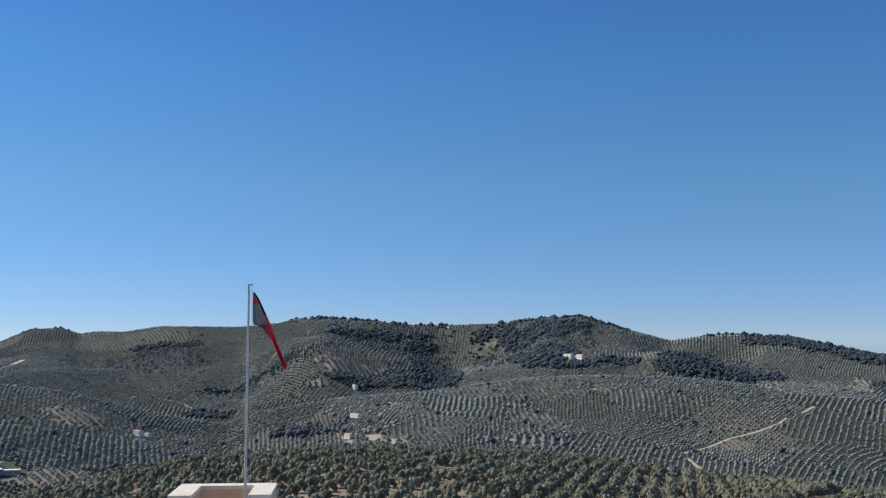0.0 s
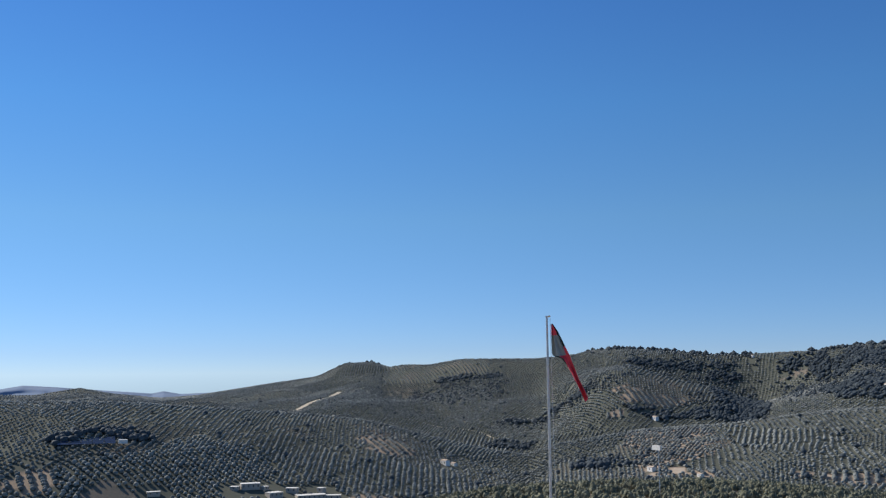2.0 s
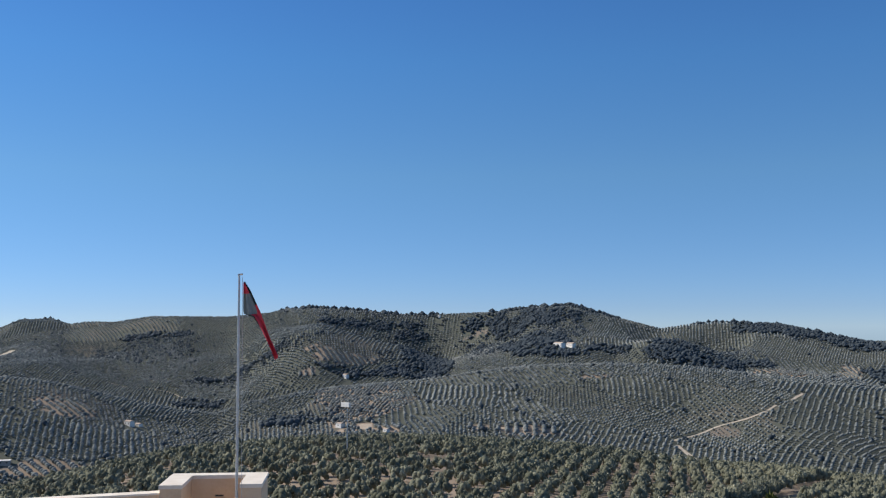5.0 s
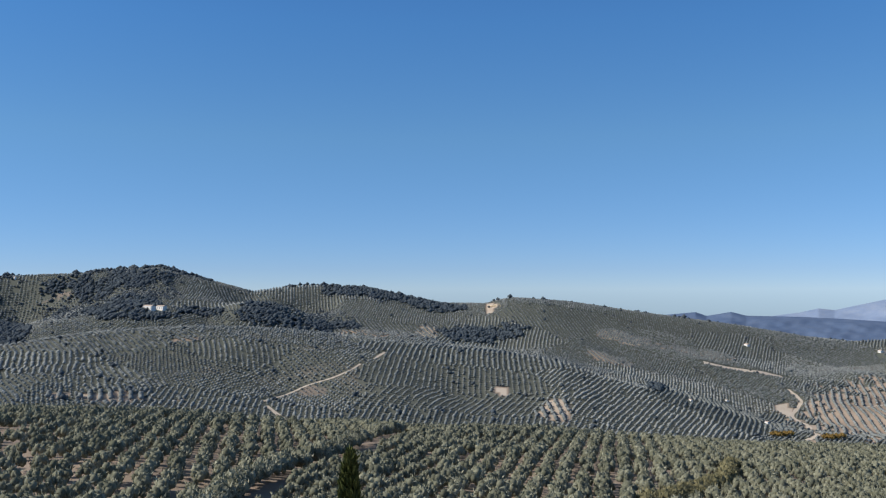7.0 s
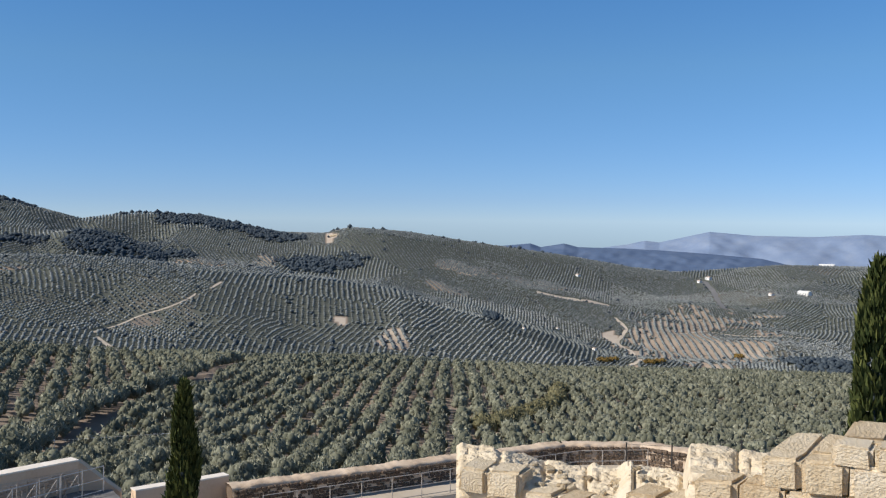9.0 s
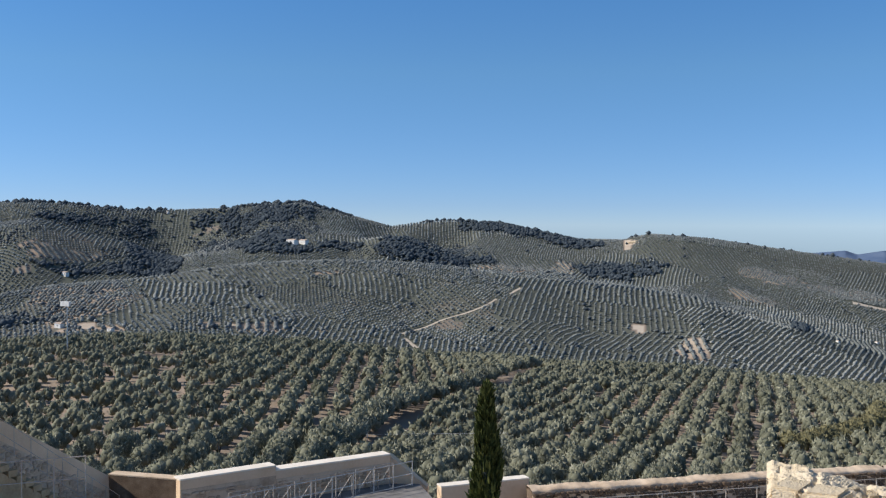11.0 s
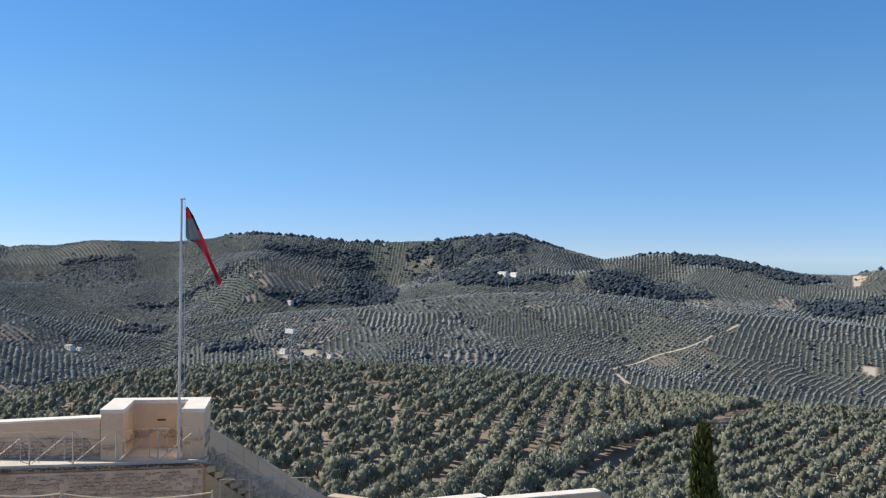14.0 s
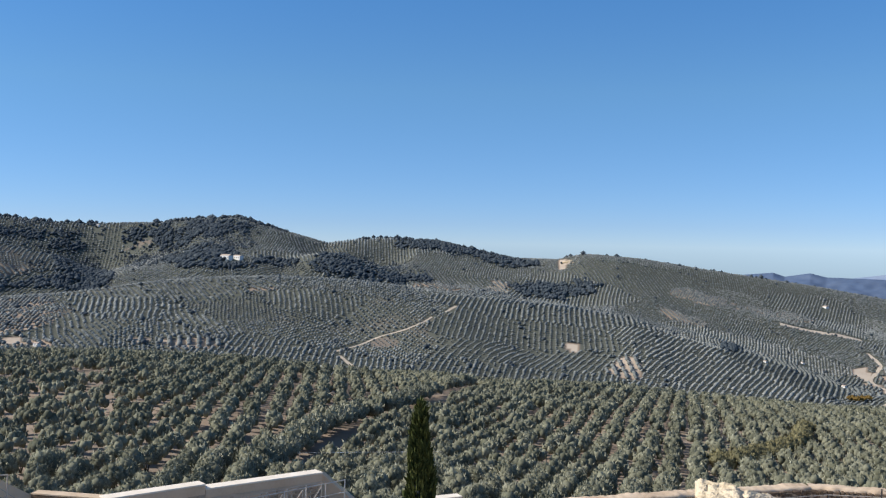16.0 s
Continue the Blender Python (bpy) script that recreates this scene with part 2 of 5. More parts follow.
def smooth_rows(xk, yk, x):
    """Monotone cubic through the knots, for one bearing."""
    h, d = np.diff(xk), np.diff(yk) / np.diff(xk)
    s = np.zeros(len(xk))
    same = d[1:] * d[:-1] > 0
    w1, w2 = 2 * h[1:] + h[:-1], h[1:] + 2 * h[:-1]
    with np.errstate(divide="ignore", invalid="ignore"):
        s[1:-1] = np.where(same, (w1 + w2) / (w1 / d[:-1] + w2 / d[1:]), 0)
    s[0], s[-1] = d[0], d[-1]
    i = np.clip(np.searchsorted(xk, x) - 1, 0, len(h) - 1)
    u = (x - xk[i]) / h[i]
    return ((1 + 2 * u) * (1 - u) ** 2 * yk[i] + u * (1 - u) ** 2 * h[i] * s[i] + u * u * (3 - 2 * u) * yk[i + 1] + u * u * (u - 1) * h[i] * s[i + 1])


def wave(x, y, size, seed):
    """Smooth pseudo-random relief between about -1 and 1."""
    r = np.random.RandomState(seed)
    total = np.zeros_like(x)
    for k in range(7):
        a, p, f = r.uniform(0, 2 * np.pi), r.uniform(0, 2 * np.pi), r.uniform(0.6, 1.7) / size * 2 * np.pi
        total += np.sin((x * np.cos(a) + y * np.sin(a)) * f + p)
    return total / 4


BEARINGS = np.arange(-180, 180.1, 0.25)
REACH = np.concatenate([[0, 12, 25, 38], np.arange(50, 150, 12.5), np.arange(150, 700, 10), np.arange(700, 3200, 11), np.geomspace(3200, 4950, 10)])


def raise_land():
    land = np.zeros((len(BEARINGS), len(REACH)))
    sharp = table(SKYLINE, BEARINGS)
    soft = np.convolve(np.pad(sharp, 12, mode="edge"), np.hanning(27)[1:-1] / np.hanning(27).sum(), "valid")
    for i, b in enumerate(BEARINGS):
        top, edge, at, end = soft[i], table(CREST, b), table(CREST_AT, b), table(SKY_AT, b)
        low = at + 570
        step = lambda r: (edge - 0.9) + (top - edge + 0.9) * (r - low) / (end - low)
        at1, share = table(RIDGE_AT, b), table(RIDGE_SHARE, b)
        back1, at2 = at1 + 190, end - 340
        back2 = at2 + 120
        ridge, west = table(RIDGE, b), np.clip((-13.5 - b) / 5, 0, 1)
        near, far = step(at1), step(back1)
        near, far = near + (ridge - near) * share, far + (ridge - 0.42 - 0.3 * west - far) * share
        rise = lambda r: far + (top - far) * (r - back1) / (end - back1)
        hold, crest = table(SHOULDER_SHARE, b), table(SHOULDER if b < 5 else SHOULDER_EAST, b)
        side, back = rise(at2) + (crest - rise(at2)) * hold, rise(back2) + (crest - 0.3 - rise(back2)) * hold
        t = lambda r, e: r * math.tan(radians(e))
        xk = np.array([0, 46, 150, at, low, at1 - 110, at1, back1, at2, back2, end, end + 450, 4960], float)
        yk = np.array([-10.5, -14, -45, t(at, edge), t(low, edge - 0.9), t(at1, near) - 3 - 10 * share, t(at1, near), t(back1, far), t(at2, side), t(back2, back), t(end, top - 0.06), t(end, top) - 50, min(t(end, top) - 70, t(4960, top - 0.5))])
        land[i] = smooth_rows(xk, yk, REACH) + EYE + end * radians(sharp[i] - soft[i]) * np.exp(-((REACH - end) / 170) ** 2)
        window = np.clip((REACH - low) / 250, 0, 1) * np.clip((end - 130 - REACH) / 300, 0, 1)
        x, y = REACH * math.sin(radians(b)), REACH * math.cos(radians(b))
        calm = 1 - 0.8 * share * np.exp(-((REACH - at1) / 140) ** 2) - 0.8 * hold * np.exp(-((REACH - at2) / 90) ** 2)
        land[i] += window * calm * (8.5 * wave(x, y, 480, 3) + 4.5 * wave(x, y, 190, 4))
        window = np.clip((REACH - 160) / 80, 0, 1) * np.clip((at - 40 - REACH) / 80, 0, 1)
        land[i] += window * 1.5 * wave(x, y, 130, 5)
    return land


LAND = raise_land()


def height(x, y):
    """The land's height at arrays of places."""
    b, r = np.degrees(np.arctan2(x, y)), np.hypot(x, y)
    i = np.clip((b + 180) / 0.25, 0, len(BEARINGS) - 1.001)
    j = np.interp(r, REACH, np.arange(len(REACH)))
    j = np.clip(j, 0, len(REACH) - 1.001)
    i0, j0 = i.astype(int), j.astype(int)
    u, v = i - i0, j - j0
    return (LAND[i0, j0] * (1 - u) * (1 - v) + LAND[i0 + 1, j0] * u * (1 - v) + LAND[i0, j0 + 1] * (1 - u) * v + LAND[i0 + 1, j0 + 1] * u * v)


def spot(b, dip, start=700.0):
    """The place on the land at a bearing where the eye looks down by -dip degrees, beyond start metres."""
    r = np.arange(start, 3600, 2.0)
    s, c = math.sin(radians(b)), math.cos(radians(b))
    z = height(r * s, r * c)
    above = np.nonzero(z >= EYE + r * math.tan(radians(dip)))[0]
    k = above[0] if len(above) else int(np.argmax((z - EYE) / r))
    return float(r[k] * s), float(r[k] * c), float(z[k])


def spots(pairs, start=700.0):
    return [spot(b, d, start) for b, d in pairs]


# ---- fields, woods and tracks ----
def blob(b, dip, wide, tall, start=700.0):
    """A patch on the land round a spot: place, its axis along the view's width and the half sizes in metres."""
    x, y, z = spot(b, dip, start)
    r = math.hypot(x, y)
    hi, lo = spot(b, dip + tall, start), spot(b, dip - tall, start)
    deep = max(18.0, (math.hypot(hi[0], hi[1]) - math.hypot(lo[0], lo[1])) / 2)
    return (x, y, radians(b), r * radians(wide), deep)


def inside(x, y, p):
    dx, dy = x - p[0], y - p[1]
    u = (dx * math.cos(p[2]) - dy * math.sin(p[2])) / p[3]
    v = (dx * math.sin(p[2]) + dy * math.cos(p[2])) / p[4]
    return u * u + v * v + 0.65 * wave(x, y, 90, 9) + 0.45 * wave(x, y, 40, 8) < 1


WOODS = [blob(*p) for p in [(-5.5, -2.62, 2.4, 0.26), (-3.4, -2.5, 1.2, 0.3), (-1.9, -1.75, 1.2, 0.4), (-6.2, 0.25, 2.0, 0.16), (-4.0, 0.05, 1.8, 0.24), (-2.5, -0.5, 1.1, 0.3), (-1.0, -2.1, 0.8, 0.3),
                            (12.0, -1.25, 1.4, 0.5), (13.5, -1.75, 2.0, 0.4), (15.8, -2.1, 1.6, 0.22), (3.5, 0.15, 2.3, 0.6), (5.6, 0.6, 1.4, 0.4), (4.6, -0.8, 2.0, 0.42), (1.6, 0.3, 1.2, 0.4), (5.6, -1.45, 1.9, 0.25), (8.6, -1.3, 1.4, 0.2),
                            (24.0, -2.7, 2.3, 0.38), (25.6, -2.35, 1.5, 0.3), (17.4, -0.1, 2.2, 0.24), (19.6, -0.5, 2.4, 0.26), (22, -1.1, 1.4, 0.24), (7.6, 0.9, 1.3, 0.16), (-14.4, -4.2, 1.4, 0.2), (-15.4, -0.4, 0.9, 0.14),
                            (-17.4, -0.5, 1.1, 0.14), (-11.6, -2.3, 2.4, 0.18), (34.1, -5.5, 0.5, 0.2), (-9.5, -5.3, 1.2, 0.12), (52.3, -7.5, 1.8, 0.3), (-35.6, -3.2, 1.7, 0.14), (-38.4, -3.4, 0.8, 0.2)]]
SCRUB = [(4.0, -0.35, 3.6, 1.1), (-4.2, -0.6, 3.6, 0.7), (-2.6, -2.0, 2.0, 0.6), (13.8, -1.2, 2.6, 0.5), (20, -0.6, 3.0, 0.4), (24, -2.5, 2.4, 0.4), (-11, -2.2, 4.0, 0.3), (-8, -5.0, 3.0, 0.4), (-17, -1.2, 3.0, 0.6)]
# bearing, dip, half width, half height, paleness, the rows' turn from the line of sight
BARE = [(*blob(*p[:4]), *p[4:]) for p in [(4.2, -5.75, 2.8, 0.22, 0.85, -0.05), (-3.9, -5.7, 1.2, 0.14, 0.85, 0.3), (-6.6, -1.55, 2.0, 0.4, 0.72, 0.3), (-5.6, -3.55, 2.1, 0.3, 0.8, 0.9), (-21.3, -4.05, 1.6, 0.4, 0.65, 0.3),
                                          (18.3, -2.45, 2.2, 0.18, 0.75, 0.5), (21.4, -2.55, 0.6, 0.25, 0.9, 0.2), (28.6, -6.9, 1.0, 0.6, 0.9, 0.1), (32.6, -2.75, 1.6, 0.3, 0.85, 1.0), (31.9, -4.0, 1.5, 0.2, 0.7, 0.4),
                                          (45.8, -6.6, 4.0, 1.55, 0.76, 0.12), (47.6, -6.3, 1.2, 0.3, 0.3, 0), (-39.8, -5.6, 1.5, 0.5, 0.75, 0.1), (-35.9, -6.25, 1.3, 0.22, 0.5, 0.3), (-22, -7.3, 3.0, 0.5, 0.6, 0.3), (49.2, -5.1, 0.9, 0.1, 0.85, 0.3), (14.9, -5.75, 0.8, 0.25, 0.5, 0.05),
                                          (36.6, -3.6, 1.5, 0.2, 0.6, 0.8), (25.5, -5.8, 0.42, 0.03, 1.0, 0), (41.0, -6.5, 0.5, 0.4, 0.95, 0), (24.9, -1.0, 0.3, 0.4, 0.95, 0), (1.5, -0.25, 0.9, 0.1, 0.5, 0), (-8.4, -2.45, 0.7, 0.05, 0.6, 0),
                                          (-5.0, -5.5, 0.5, 0.03, 1.0, 0), (8.2, -2.75, 0.8, 0.14, 0.7, 0.5)]]
TRACKS = [(spots([(12.3, -6.5), (12.8, -6.95), (13.3, -7.3)]), 5.0), (spots([(12.1, -6.25), (13.5, -5.84), (14.5, -5.34), (15.7, -5.15), (17.1, -4.55), (17.5, -4.23)]), 3.6),
          (spots([(18.3, -3.95), (18.9, -3.58)]), 5.0), (spots([(-19, -2.89), (-16.9, -3.28), (-15.7, -3.48), (-14.8, -3.92)]), 2.3),
          (spots([(36.7, -4.04), (38.6, -4.42), (40.8, -4.74)]), 26.0), (spots([(-26.3, -2.12), (-25.1, -1.58), (-23.8, -1.12)]), 13.0),
          (spots([(41.1, -5.4), (41.8, -6.0), (41.2, -6.8), (42.0, -7.2), (42.6, -7.8), (42.0, -8.05)]), 7.0), (spots([(44.3, -6.2), (46.0, -6.0), (50, -6.1), (53, -6.3)]), 5.0),
          (spots([(45.9, -3.24), (46.5, -3.85), (46.7, -4.3), (47.1, -4.75)]), 13.0), (spots([(47.7, -3.81), (49.5, -3.91)]), 9.0)]


def near_line(x, y, line, width):
    best = np.full_like(x, 1e9)
    for a, b in zip(line[:-1], line[1:]):
        dx, dy = b[0] - a[0], b[1] - a[1]
        u = np.clip(((x - a[0]) * dx + (y - a[1]) * dy) / (dx * dx + dy * dy), 0, 1)
        best = np.minimum(best, np.hypot(x - a[0] - u * dx, y - a[1] - u * dy))
    return best < width


# houses: bearing, dip, width, depth, wall height, turn
HOUSES = [(5.9, -1.15, 20, 9, 7), (6.55, -1.12, 16, 8, 6), (-17.9, -5.2, 9, 6, 4.5), (-17.4, -5.25, 6, 5, 2.5), (-6.5, -5.55, 8, 5, 4), (-6.2, -2.8, 9, 6, 5), (-0.9, 0.55, 5, 4, 4), (46.2, -3.16, 12, 8, 5),
          (45.7, -3.33, 9, 7, 4), (40.0, -7.26, 6, 4, 3), (39, -3.1, 10, 7, 3), (36, -6.16, 4.5, 3, 2), (37.9, -6.12, 5, 3, 2), (49.5, -3.93, 9, 7, 4), (-3.9, -5.85, 6, 4, 3)]
SHEDS = [(-28.7, -6.25, 17, 10, 4.5, 10), (-29.5, -6.3, 7, 6, 3, -30), (-27.4, -6.75, 13, 10, 4, 28), (-25.4, -6.9, 26, 11, 3.5, 14), (-26.4, -6.55, 10, 7, 4, -20), (-27.9, -6.35, 6, 5, 3, 40), (-33.8, -6.45, 11, 6, 3, 5), (-24.2, -6.95, 15, 8, 3.5, -8), (-24.8, -6.6, 7, 5, 4, -45)]
YARDS = [spot(b, d)[:2] for b, d, *_ in HOUSES] + [spot(b, d, 560)[:2] for b, d, *_ in SHEDS]
CLEAR = [blob(*p) for p in [(-23.0, -8.2, 1.5, 0.3, 480), (-36.3, -6.4, 1.3, 0.2, 560)]]
rng = np.random.RandomState(7)
N_FIELDS = 300
seed_r = np.sqrt(rng.uniform(700 ** 2, 2980 ** 2, N_FIELDS))
seed_b = np.radians(rng.uniform(-52, 64, N_FIELDS))
FIELD_X, FIELD_Y = seed_r * np.sin(seed_b), seed_r * np.cos(seed_b)
slope_x, slope_y = height(FIELD_X + 30, FIELD_Y) - height(FIELD_X - 30, FIELD_Y), height(FIELD_X, FIELD_Y + 30) - height(FIELD_X, FIELD_Y - 30)
FIELD_TURN, FIELD_ROW = np.arctan2(slope_y, slope_x) + rng.choice([0.0, 0.6, -0.6, np.pi / 2], N_FIELDS) + rng.normal(0, 0.2, N_FIELDS), rng.uniform(7.0, 8.6, N_FIELDS)
FIELD_GAP, FIELD_SIZE, FIELD_TONE = rng.uniform(6.4, 7.8, N_FIELDS), rng.uniform(2.2, 2.75, N_FIELDS), rng.uniform(0.0, 1.0, N_FIELDS) ** 2 * 0.38


def field_of(x, y):
    xx, yy = x + 25 * wave(x, y, 180, 21), y + 25 * wave(x, y, 180, 22)
    best, which = np.full(x.shape, 1e18), np.zeros(x.shape, int)
    for k in range(N_FIELDS):
        d = (xx - FIELD_X[k]) ** 2 + (yy - FIELD_Y[k]) ** 2
        hit = d < best
        best[hit], which[hit] = d[hit], k
    return which


def build_ground():
    fine = np.concatenate([np.arange(0, 528, 8), np.arange(528, 962), np.arange(962, len(BEARINGS), 8), [len(BEARINGS) - 1]])
    fine = np.unique(fine)
    b, r = np.meshgrid(np.radians(BEARINGS[fine]), REACH, indexing="ij")
    x, y = r * np.sin(b), r * np.cos(b)
    z = LAND[fine]
    n, m = z.shape
    tone = FIELD_TONE[field_of(x.ravel(), y.ravel())] - 0.2
    tone[r.ravel() < 640] = 0.5
    # unseen ward floor, made pale to throw light up at the walls
    tone[r.ravel() < 60] = 0.95
    for p in BARE:
        tone = np.where(inside(x.ravel(), y.ravel(), p), p[5] - 0.1, tone)
    for p in CLEAR:
        tone = np.where(inside(x.ravel(), y.ravel(), p), 0.35, tone)
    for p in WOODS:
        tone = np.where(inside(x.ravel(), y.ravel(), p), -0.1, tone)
    i, j = np.meshgrid(np.arange(n - 1), np.arange(m - 1), indexing="ij")
    a = (i * m + j).ravel()
    faces = np.stack([a, a + 1, a + m + 1, a + m], 1)
    verts = np.stack([x.ravel(), y.ravel(), z.ravel()], 1)
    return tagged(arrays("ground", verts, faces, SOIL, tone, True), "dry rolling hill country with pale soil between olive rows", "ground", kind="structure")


build_ground()


def lay_track(line, width, name, mat, label):
    """A strip of earth or asphalt draped on the land."""
    pts = []
    for a, b in zip(line[:-1], line[1:]):
        k = max(2, int(math.hypot(b[0] - a[0], b[1] - a[1]) / 8))
        pts += [(a[0] + (b[0] - a[0]) * i / k, a[1] + (b[1] - a[1]) * i / k) for i in range(k)]
    pts.append(line[-1][:2])
    p = np.array(pts)
    for _ in range(6):
        p[1:-1] = (p[:-2] + 2 * p[1:-1] + p[2:]) / 4
    d = np.gradient(p, axis=0)
    d /= np.linalg.norm(d, axis=1)[:, None]
    side = np.stack([-d[:, 1], d[:, 0]], 1)
    w = width / 2 * (1 + 0.3 * wave(p[:, 0], p[:, 1], 40, 31))[:, None]
    q = np.concatenate([p - side * w, p, p + side * w])
    n = len(p)
    z = height(q[:, 0], q[:, 1]) + 0.35
    a = np.arange(n - 1)
    faces = np.concatenate([np.stack([a + k * n, a + 1 + k * n, a + 1 + (k + 1) * n, a + (k + 1) * n], 1) for k in (0, 1)])
    tagged(arrays(name, np.column_stack([q, z]), faces[:, ::-1], mat, None, True), label, "road", kind="structure")


for k, (line, width) in enumerate(TRACKS):
    if k < 8:
        lay_track(line, width, "track", TRACK, "pale unpaved farm track between olive groves")
    else:
        lay_track(line, width, "road", ASPHALT, "grey asphalt country road through the groves")


# ---- trees ----
def lump(r, seed, low=False):
    """A small uneven crown of 20 triangles; the underside is left out when low."""
    t = (1 + 5 ** 0.5) / 2
    v = np.array([(-1, t, 0), (1, t, 0), (-1, -t, 0), (1, -t, 0), (0, -1, t), (0, 1, t), (0, -1, -t), (0, 1, -t), (t, 0, -1), (t, 0, 1), (-t, 0, -1), (-t, 0, 1)], float)
    f = np.array([(0, 11, 5), (0, 5, 1), (0, 1, 7), (0, 7, 10), (0, 10, 11), (1, 5, 9), (5, 11, 4), (11, 10, 2), (10, 7, 6), (7, 1, 8), (3, 9, 4), (3, 4, 2), (3, 2, 6), (3, 6, 8),
                  (3, 8, 9), (4, 9, 5), (2, 4, 11), (6, 2, 10), (8, 6, 7), (9, 8, 1)])
    v /= np.linalg.norm(v[0])
    g = np.random.RandomState(seed)
    v = v * g.uniform(0.78, 1.2, (12, 1)) * r
    return v, f


def scatter(name, kinds, which, x, y, size, turn, tone, mat, sink=0.1, smooth=False):
    """Many trees of a few kinds, joined into one mesh."""
    V, F, T, n = [], [], [], 0
    z = height(x, y) - sink
    for k, (v, f, t) in enumerate(kinds):
        s = np.nonzero(which == k)[0]
        if not len(s):
            continue
        c, sn = np.cos(turn[s])[:, None], np.sin(turn[s])[:, None]
        p = np.empty((len(s), len(v), 3), np.float32)
        p[:, :, 0] = (v[:, 0] * c - v[:, 1] * sn) * size[s][:, None] + x[s][:, None]
        p[:, :, 1] = (v[:, 0] * sn + v[:, 1] * c) * size[s][:, None] + y[s][:, None]
        p[:, :, 2] = v[:, 2] * size[s][:, None] + z[s][:, None]
        V.append(p.reshape(-1, 3))
        F.append((f[None] + (np.arange(len(s)) * len(v))[:, None, None]).reshape(-1, 3) + n)
        T.append((t[None] * 0.7 + tone[s][:, None]).ravel())
        n += len(s) * len(v)
    return arrays(name, np.concatenate(V), np.concatenate(F), mat, np.concatenate(T), smooth)


def far_kinds(count, seed):
    out = []
    for k in range(count):
        v, f = lump(1.0, seed + k)
        v = v * (1, 1, 0.82)
        v[:, 2] += 0.8
        f = f[v[f].mean(1)[:, 2] > 0.32]
        out.append((v, f, np.random.RandomState(seed + k).uniform(0.2, 0.8, 12)))
    return out


def tiny_kinds(count, seed):
    """Eight-sided crowns for the farthest trees."""
    out = []
    for k in range(count):
        g = np.random.RandomState(seed + k)
        a = np.arange(4) * np.pi / 2 + g.uniform(0, 1)
        ring = np.stack([np.cos(a), np.sin(a), np.full(4, 0.75)], 1) * g.uniform(0.9, 1.2, (4, 1))
        v = np.concatenate([ring, [(g.normal(0, 0.15), g.normal(0, 0.15), g.uniform(1.4, 1.7)), (0, 0, 0)]])
        f = np.array([(i, (i + 1) % 4, 4) for i in range(4)] + [((i + 1) % 4, i, 5) for i in range(4)])
        out.append((v, f, g.uniform(0.2, 0.8, 6)))
    return out


